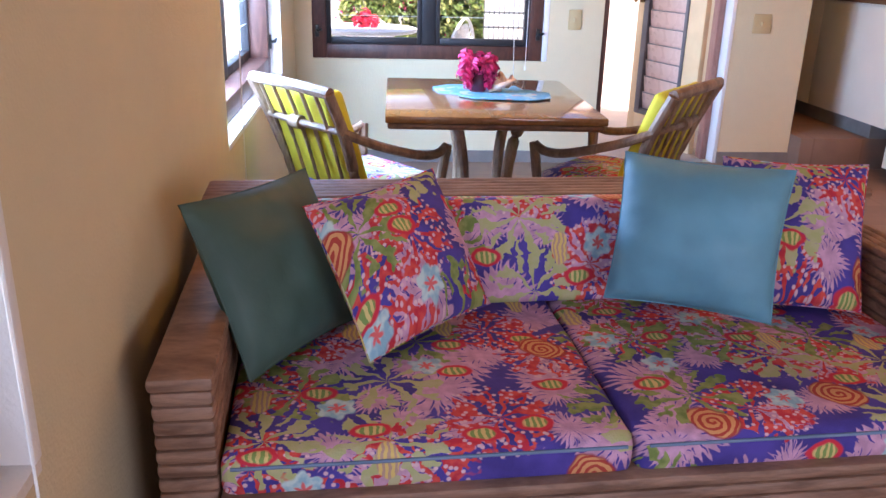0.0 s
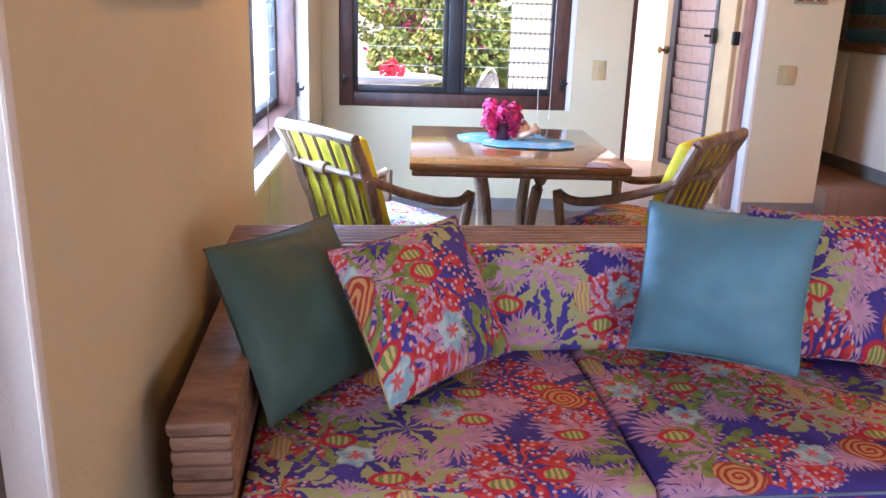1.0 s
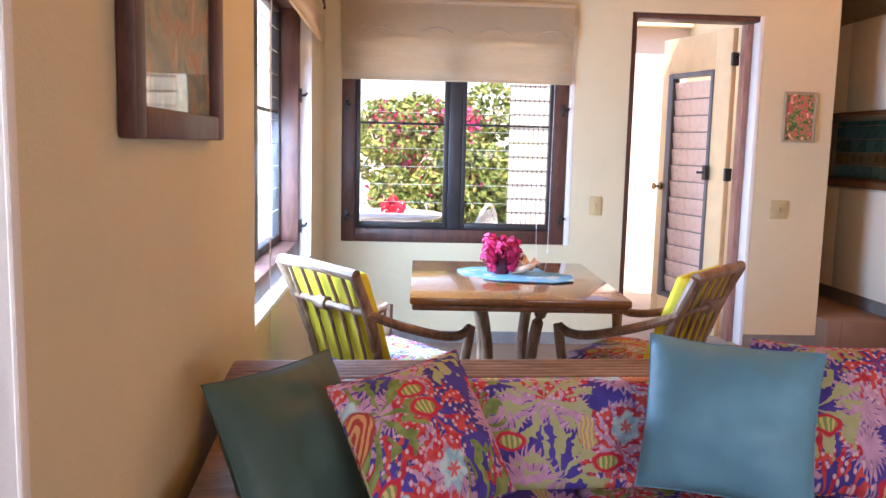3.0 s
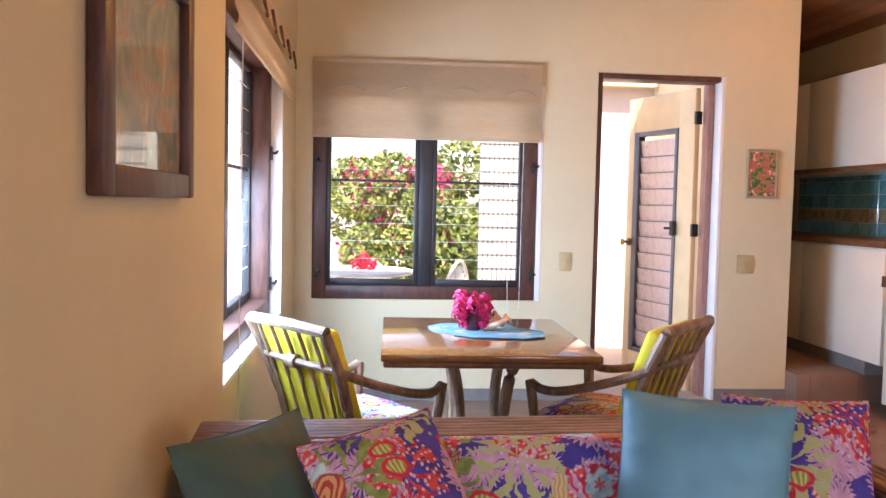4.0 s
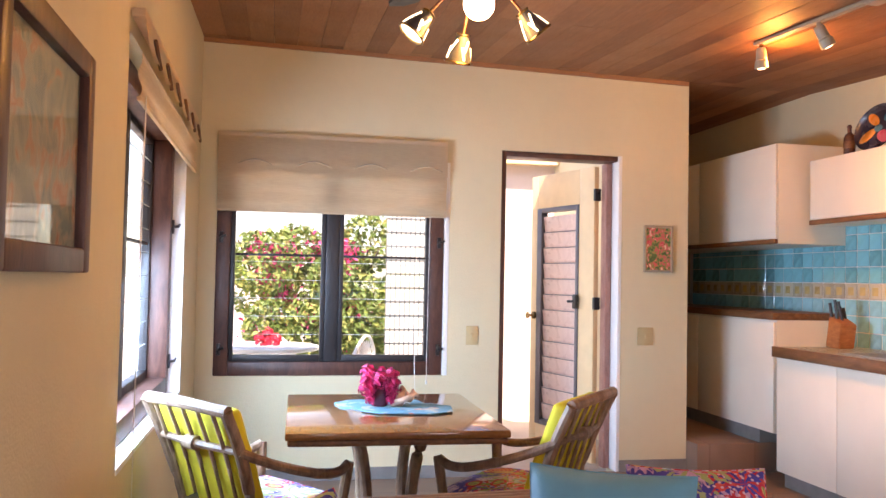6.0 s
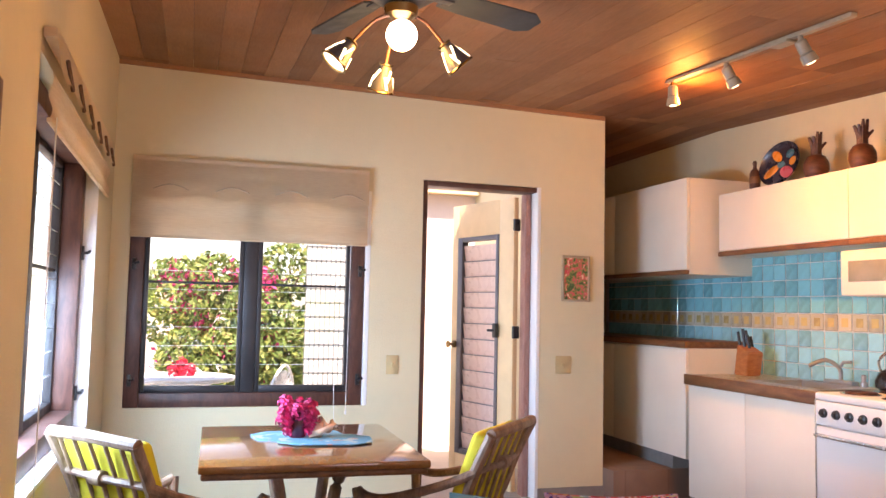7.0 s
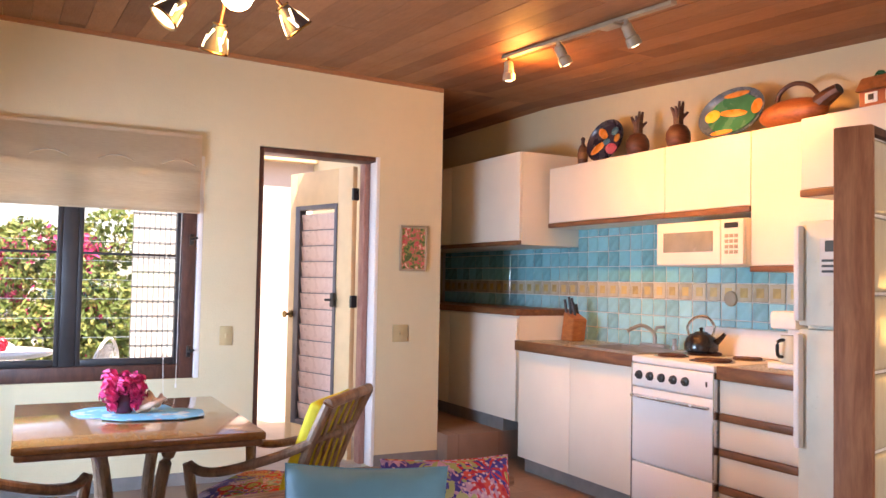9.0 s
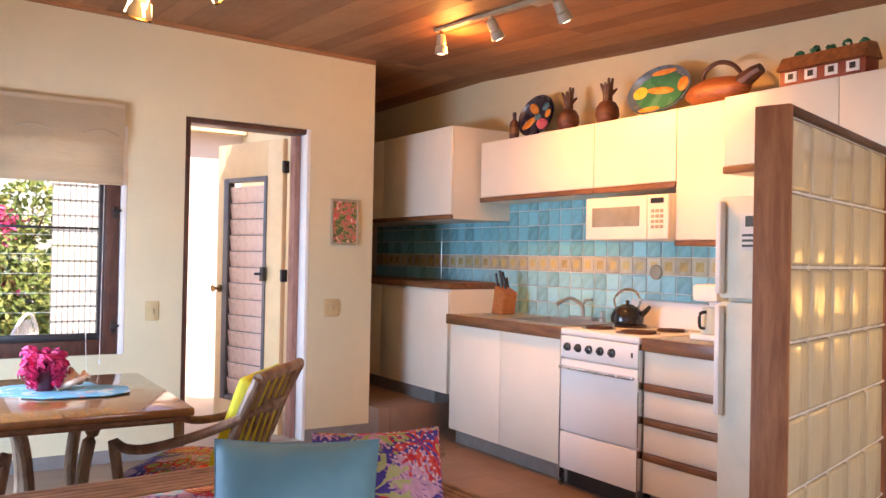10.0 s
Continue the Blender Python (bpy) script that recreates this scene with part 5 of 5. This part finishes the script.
for k in range(4):
    part("window", one((-0.064, -0.21 + 0.115 * k, 0.055), (-0.058, -0.14 + 0.115 * k, 0.11), 0.001), M["white"], hs)
    part("dark_pane", one((-0.067, -0.19 + 0.115 * k, 0.07), (-0.0645, -0.16 + 0.115 * k, 0.10)), M["black"], hs)
rngp = random.Random(3)
for k in range(5):
    tf = bmesh.new()
    petals(tf, (0, -0.2 + 0.09 * k, 0.205 + 0.012 * (k % 2)), 20, 0.02, 0.03, rngp)
    part("roof_plant", tf, M["plate_green"], hs, "green painted plant")

# ---- glass block partition ----
PT, PL, PD = 1.665, 1.06, 0.08
screen = thing("glass_block_screen", "glass block partition with weathered wooden end post", "partition", pose(2.365, -3.865, 0, 0, 0, 16))
part("end_post", one((-0.022, -0.008, 0), (0.0, PD + 0.006, PT), 0.005), M["postwood"], screen, "weathered brown wooden post")
part("cap_rail", one((0.0, -0.006, PT - 0.022), (PL, PD + 0.006, PT), 0.003), M["darkwood"], screen, "dark wooden cap")
BP = 0.2
block = mesh("glass_block", one((0.004, 0.004, 0.004), (BP - 0.004, PD - 0.004, BP - 0.004), 0.012, 3), M["block"])
for i in range(5):
    for j in range(8):
        ob = new("glass_block", block)
        ob.parent = screen
        ob.matrix_basis = pose(0.004 + BP * i, 0, 0.043 + BP * j)
    part("mortar_joint", one((0.001 + BP * i, 0.012, 0.041), (0.008 + BP * i, PD - 0.012, PT - 0.023)), M["grout"], screen)
for j in range(9):
    part("mortar_joint", one((0.0085, 0.0125, 0.0402 + BP * j), (PL - 0.001, PD - 0.0125, 0.0472 + BP * j)), M["grout"], screen)
part("kerb", one((0.0, 0.0, 0.0), (PL, PD, 0.04), 0.003), M["grout"], screen)
part("far_post", one((PL, 0.0, 0), (PL + 0.02, PD, PT), 0.003), M["postwood"], screen)

# lamp added out of view to put an amber glow in the glass blocks
n = Nodes("lit_amber_shade", 0.6)
n.color((0.80, 0.55, 0.22))
n.p.inputs["Emission Color"].default_value = (1.0, 0.62, 0.16, 1)
n.p.inputs["Emission Strength"].default_value = 3.0
M["lampshade"] = n.m
wlamp = thing("wall_lamp", "added amber lamp for the glow in the glass screen", "lamp", pose(4.148, -3.95, 1.10))
part("backplate", one((-0.02, -0.04, -0.06), (-0.002, 0.04, 0.06), 0.004), M["brass"], wlamp)
part("arm", bar([(-0.02, 0, 0), (-0.10, 0, -0.01)], 0.008), M["brass"], wlamp)
part("shade", moved(lathe([(0.10, -0.09), (0.12, -0.08), (0.095, 0.10), (0.08, 0.10)], 20), Matrix.Translation((-0.14, 0, 0.0))), M["lampshade"], wlamp, "glowing amber shade")

# ---- ceiling fan and track lights ----
FXc, FYc = 1.156, -2.28
fan = thing("ceiling_fan", "dark ceiling fan with globe lamp and three brass spots", "ceiling fan", pose(FXc, FYc, 0))
zc = CEIL(FXc, FYc)
part("canopy", lathe([(0.075, zc - 0.001), (0.07, zc - 0.03), (0.03, zc - 0.05)], 20), M["fan"], fan)
part("motor", lathe([(0.04, zc - 0.05), (0.12, zc - 0.06), (0.14, zc - 0.09), (0.135, zc - 0.14), (0.09, zc - 0.17), (0.05, zc - 0.18)], 28), M["fan"], fan)
part("light_hub", lathe([(0.05, zc - 0.18), (0.065, zc - 0.19), (0.06, zc - 0.22), (0.03, zc - 0.235)], 20), M["brass"], fan)
for k in range(4):
    a = radians(18 + 90 * k)
    rot = Matrix.Rotation(a, 4, "Z")
    bl = prism([(0.19, -0.055), (0.30, -0.065), (0.60, -0.075), (0.655, -0.045), (0.66, 0.03), (0.60, 0.07), (0.30, 0.06), (0.19, 0.05)], 0.008, 0.002)
    moved(bl, rot @ Matrix.Translation((0, 0, zc - 0.115)) @ pose(0, 0, 0, 78))
    b = part("blade", bl, M["blade"], fan, "slate grey fan blade")
    part("blade_iron", moved(one((0.11, -0.02, zc - 0.125), (0.23, 0.02, zc - 0.115), 0.003), rot), M["fan"], b)
part("globe", sphere(0.057, Matrix.Translation((0, -0.02, zc - 0.30)), 24, 14), M["globe"], fan, "glowing white globe bulb")
for k, (dx, dy, dz) in enumerate(((-0.215, 0.0, -0.385), (-0.035, 0.12, -0.43), (0.205, 0.0, -0.35))):
    tip = Vector((dx, dy, zc + dz + 0.0))
    hub = Vector((0, 0, zc - 0.215))
    d = (tip - hub)
    d.z -= 0.10
    d.normalize()
    base_ = tip - d * 0.055
    part("arm", bar(curve([hub, hub * 0.5 + base_ * 0.5 + Vector((0, 0, 0.035)), base_], 5), 0.006, 8), M["carved"], fan)
    m = Matrix.Translation(base_) @ d.to_track_quat("Z", "Y").to_matrix().to_4x4()
    ring = [bar([(rr * math.cos(i * math.pi / 9), rr * math.sin(i * math.pi / 9), zz) for i in range(19)], 0.0045, 5) for rr, zz in ((0.024, 0.0), (0.053, 0.10))]
    sp = part("spot_shade", moved(ring[0], m), M["brass"], fan, "openwork brass cone shade")
    part("shade_rim", moved(ring[1], m), M["brass"], sp)
    part("cone", moved(lathe([(0.022, 0.0), (0.050, 0.097), (0.0505, 0.1), (0.046, 0.095), (0.019, 0.004)], 20), m), M["fan"], sp, "dark slotted cone")
    # glowing bars on the closed cone stand in for lamplight through slots
    for j in range(8):
        a0 = 2 * math.pi * j / 8 + 0.3 * k
        a1, h0, h1 = (a0 + 0.5, 0.02, 0.062) if j % 2 else (a0 - 0.28, 0.045, 0.09)
        r0, r1 = 0.0225 + 0.285 * h0, 0.0225 + 0.285 * h1
        slot = bar([(r0 * math.cos(a0), r0 * math.sin(a0), h0), (r1 * math.cos(a1), r1 * math.sin(a1), h1)], 0.0042, 5)
        part("slot", moved(slot, m), M["lens"], sp, "glowing bar for light through a slot")
    part("bulb", moved(lathe([(0.012, 0.078), (0.02, 0.088), (0.047, 0.097), (0.04, 0.101)], 16), m), M["lens"], sp, "lit bulb")

track = thing("track_light", "cream ceiling track with three spot heads", "track light")
tx = 2.99
tz = lambda y: CEIL(tx, y)
rail = one((tx - 0.018, -2.52, -0.022), (tx + 0.018, -1.15, -0.002), 0.004)
conn = one((tx - 0.035, -2.16, -0.036), (tx + 0.035, -2.03, -0.0225), 0.004)
for v in (*rail.verts, *conn.verts):
    v.co.z += tz(v.co.y)
part("rail", rail, M["track"], track)
part("connector", conn, M["track"], track)
HEADS = (-1.20, -1.68, -2.21)
for k, y in enumerate(HEADS):
    aim = Vector((0.42, -0.10, -0.80)).normalized() if k else Vector((0.05, 0.05, -1)).normalized()
    j = Vector((tx, y, tz(y) - 0.05))
    m = Matrix.Translation(j) @ aim.to_track_quat("Z", "Y").to_matrix().to_4x4()
    part("stem", bar([(tx, y, tz(y) - 0.022), j], 0.012, 8), M["brass"] if k == 0 else M["track"], track)
    hd = part("spot_head", moved(lathe([(0.018, -0.01), (0.026, 0.0), (0.028, 0.05), (0.024, 0.054), (0.033, 0.062), (0.036, 0.10), (0.032, 0.102)], 18), m), M["track"], track, "cream cylindrical spot head")
    part("bulb", moved(lathe([(0.026, 0.098), (0.016, 0.105)], 14), m), M["lens"], hd)
lamp("fan_globe_light", "POINT", Matrix.Translation((FXc, FYc - 0.02, zc - 0.30 - 0.075)), 9.5, (1.0, 0.48, 0.08), radius=0.06)
lamp("track_glow_light", "POINT", Matrix.Translation((tx + 0.05, -1.22, tz(-1.22) - 0.13)), 6.5, (1.0, 0.44, 0.10), radius=0.05)
for y in HEADS[1:]:
    aim = Vector((0.42, -0.10, -0.80)).normalized()
    p = Vector((tx, y, tz(y) - 0.05)) + aim * 0.14
    lamp("track_spot_light", "SPOT", look(p, p + aim), 20, (1.0, 0.42, 0.09), spot=130, radius=0.03)

# ---- outside ----
setting("ground", one((-400, -400, -0.5), (400, 400, -0.15)), M["ground"], "pale sunlit paving and earth")
setting("terrace_wall", one((1.85, 2.3, -0.16), (3.05, 2.5, 2.6)), M["outer"], "pale pink plastered terrace wall", "wall")
setting("terrace_beam", one((1.86, 2.16, 2.34), (3.048, 2.298, 2.44)), M["doorpaint"], "cream painted beam over the terrace", "beam")
setting("pavement", one((0.3, 0.2, -0.16), (3.05, 2.3, -0.02), 0.004), M["ground"], "pale terrace paving outside the door", "pavement")


def leaf_mesh(name, n, inside, size, material, seed):
    """Many small pointed leaves scattered through a volume."""
    r = np.random.default_rng(seed)
    pts = inside(r, n)
    d = r.normal(size=(n, 3)) + (0, -0.8, 0.3)
    d /= np.linalg.norm(d, axis=1)[:, None]
    u = np.cross(d, r.normal(size=(n, 3)))
    u /= np.linalg.norm(u, axis=1)[:, None]
    w = np.cross(d, u)
    s = (size * r.uniform(0.6, 1.3, n))[:, None]
    v = np.stack([pts - u * s, pts + w * s * 0.5 + d * s * 0.2, pts + u * s, pts - w * s * 0.5 + d * s * 0.2], 1).reshape(-1, 3)
    me = bpy.data.meshes.new(name)
    k = np.arange(n)[:, None] * 4
    f = np.concatenate([k + (0, 1, 2), k + (0, 2, 3)])
    me.from_pydata(v.tolist(), [], f.tolist())
    me.materials.append(material)
    return me


def bush(name, label, c, size, n, leaf, flowers, seed):
    ob = thing(name, label, "bush", pose(*c))
    lobes = np.random.default_rng(seed)
    k = 22
    cs = lobes.uniform(-1, 1, (k, 3)) * np.array(size) * (0.75, 0.6, 0.42) + (0, 0, size[2] * 0.52)
    rs = lobes.uniform(0.22, 0.45, k)

    def inside(r, n):
        i = r.integers(0, k, n)
        d = r.normal(size=(n, 3))
        d /= np.linalg.norm(d, axis=1)[:, None]
        p = cs[i] + d * (rs[i] * r.uniform(0.55, 1.05, n) ** 0.5)[:, None]
        p[:, 2] = np.abs(p[:, 2])
        return p

    def blooms(r, n):
        q = inside(r, 26)
        return q[r.integers(0, 26, n)] + r.normal(size=(n, 3)) * 0.085

    o = new("leaves", leaf_mesh("leaves", n, inside, leaf, M["leaf"], seed))
    o.parent = ob
    o["kind"] = "stuff"
    if flowers:
        o = new("flowers", leaf_mesh("flowers", flowers, blooms, leaf * 0.9, M["bract"], seed + 1))
        o.parent = ob
        o["kind"] = "stuff"
    for j in range(5):
        a = lobes.uniform(-0.4, 0.4, 2)
        part("stem", bar(curve([(a[0] * 0.4, a[1] * 0.3, 0.0), (a[0], a[1] * 0.5, size[2] * 0.4), (a[0] * 2, a[1], size[2] * 0.9)], 4), 0.03, 6, 0.008), M["bark"], ob)
    return ob


bush("bougainvillea_bush", "leafy green bougainvillea with magenta flowers", (0.85, 4.3, -0.15), (1.3, 0.6, 2.0), 17000, 0.042, 4200, 5)
bush("garden_bush", "leafy green garden bush", (-3.6, -0.4, -0.15), (0.6, 1.0, 1.0), 5000, 0.045, 300, 8)

ptb = thing("patio_table", "round white wrought iron patio table", "table", pose(0.40, 1.75, -0.15))
part("top", lathe([(0.42, 0.80), (0.44, 0.81), (0.44, 0.83), (0.42, 0.836)], 32), M["patio"], ptb)
for k in range(4):
    a = radians(45 + 90 * k)
    part("leg", bar(curve([(0.33 * math.cos(a), 0.33 * math.sin(a), 0.80), (0.16 * math.cos(a), 0.16 * math.sin(a), 0.4), (0.36 * math.cos(a), 0.36 * math.sin(a), 0.0)], 5), 0.016, 7), M["patio"], ptb)
bow = thing("red_flowers", "bunch of red flowers on the patio table", "flowers", pose(0.42, 1.72, 0.688))
bm = bmesh.new()
for c in ((0, 0, 0.06), (0.06, 0, 0.05), (-0.06, 0, 0.05), (0.0, 0.03, 0.09), (0.05, -0.02, 0.02), (-0.05, -0.02, 0.02)):
    petals(bm, c, 30, 0.045, 0.045, rngp)
part("bracts", bm, M["red"], bow)
part("pot", lathe([(0.03, 0.0), (0.045, 0.05), (0.04, 0.055)], 14), M["red"], bow)


def patio_chair(m):
    ob = thing("patio_chair", "white wrought iron patio chair with lattice back", "chair", m, "patio chairs")
    part("seat", lathe([(0.19, 0.43), (0.20, 0.44), (0.20, 0.45), (0.19, 0.455)], 20), M["patio"], ob)
    for k in range(4):
        a = radians(45 + 90 * k)
        part("leg", bar([(0.16 * math.cos(a), 0.16 * math.sin(a), 0.43), (0.20 * math.cos(a), 0.20 * math.sin(a), 0)], 0.011, 6), M["patio"], ob)
    part("back_hoop", bar(curve([(-0.19, -0.15, 0.44), (-0.20, -0.2, 0.7), (0, -0.22, 0.85), (0.20, -0.2, 0.7), (0.19, -0.15, 0.44)], 7), 0.012, 7), M["patio"], ob)
    for k in range(-5, 6):
        x0 = 0.036 * k
        zt = 0.83 - 3.2 * x0 * x0
        part("back_bar", bar([(x0 - 0.04, -0.16, 0.46), (max(-0.19, min(0.19, x0 + 0.04)), -0.205, zt - 0.02)], 0.006, 5), M["patio"], ob)
        part("back_bar", bar([(x0 + 0.04, -0.16, 0.46), (max(-0.19, min(0.19, x0 - 0.04)), -0.205, zt - 0.02)], 0.006, 5), M["patio"], ob)
    return ob


pcw = patio_chair(pose(-0.20, 2.0, -0.15, 0, 0, -60))
copy_thing(pcw, pose(1.02, 1.85, -0.15, 0, 0, 60) @ Matrix.Scale(1.08, 4))
copy_thing(pcw, pose(0.45, 2.55, -0.15, 0, 0, 180))

ls = thing("white_lattice_screen", "white slatted garden screen by the window", "screen", pose(1.365, 1.62, -0.15))
part("panel", one((0, 0.02, 0.0), (0.40, 0.03, 2.4)), M["reveal"], ls)
for k in range(11):
    part("upright", one((0.04 * k - 0.004, 0.009, 0), (0.04 * k + 0.004, 0.0195, 2.4), 0.003), M["lattice"], ls)
for k in range(21):
    part("slat", one((0, 0.011, 0.06 + 0.115 * k), (0.40, 0.0195, 0.066 + 0.115 * k), 0.002), M["lattice"], ls)
l2 = thing("white_lattice_screen", "white slatted garden screen beyond the side window", "screen", pose(-1.3, -0.3, -0.15, 0, 0, 20))
part("panel", one((-0.6, 0.02, 0.0), (0.6, 0.03, 2.6)), M["reveal"], l2)
for k in range(9):
    part("upright", one((-0.6 + 0.15 * k - 0.01, -0.012, 0), (-0.6 + 0.15 * k + 0.01, 0.018, 2.6), 0.003), M["patio"], l2)
for k in range(18):
    part("slat", one((-0.6, -0.002, 0.06 + 0.14 * k), (0.6, 0.014, 0.07 + 0.14 * k), 0.002), M["paper"], l2)

# ---- splashback tiles ----
setting("splashback_bed", one((4.141, -2.74, KZ), (4.149, 1.7, 1.66)), M["grout"], "pale grout bed behind the tiles", "wall")
TP, TR = 0.112, 0.105
tile_blue = mesh("tile", one((-0.007, -TP / 2 + 0.003, -TR / 2 + 0.003), (0.0, TP / 2 - 0.003, TR / 2 - 0.003), 0.003, 1), M["tile_blue"])
tile_pale = tile_blue.copy()
tile_pale.materials[0] = M["tile_pale"]
tile_band = tile_blue.copy()
tile_band.materials[0] = M["tile_band"]
motif = mesh("motif", one((-0.0085, -0.026, -0.026), (-0.007, 0.026, 0.026), 0.0005, 1), M["tile_motif"])
for r in range(8):
    z = 0.857 + TR * (r + 0.5)
    for c in range(39):
        y = -2.73 + TP * (c + 0.5)
        ob = new("tile", tile_band if r == 3 else tile_pale if r < 3 else tile_blue)
        ob.parent = wall_east
        ob.matrix_basis = pose(4.1408 + 0.0008 * math.sin(c * 3.1 + r), y, z, 0.4 * math.sin(c * 5 + r * 2), 0.5 * math.sin(c + 3 * r), 0.6 * math.sin(c * 2.3 + r * 1.7))
        if r == 3:
            mo = new("motif", motif)
            mo.parent = ob
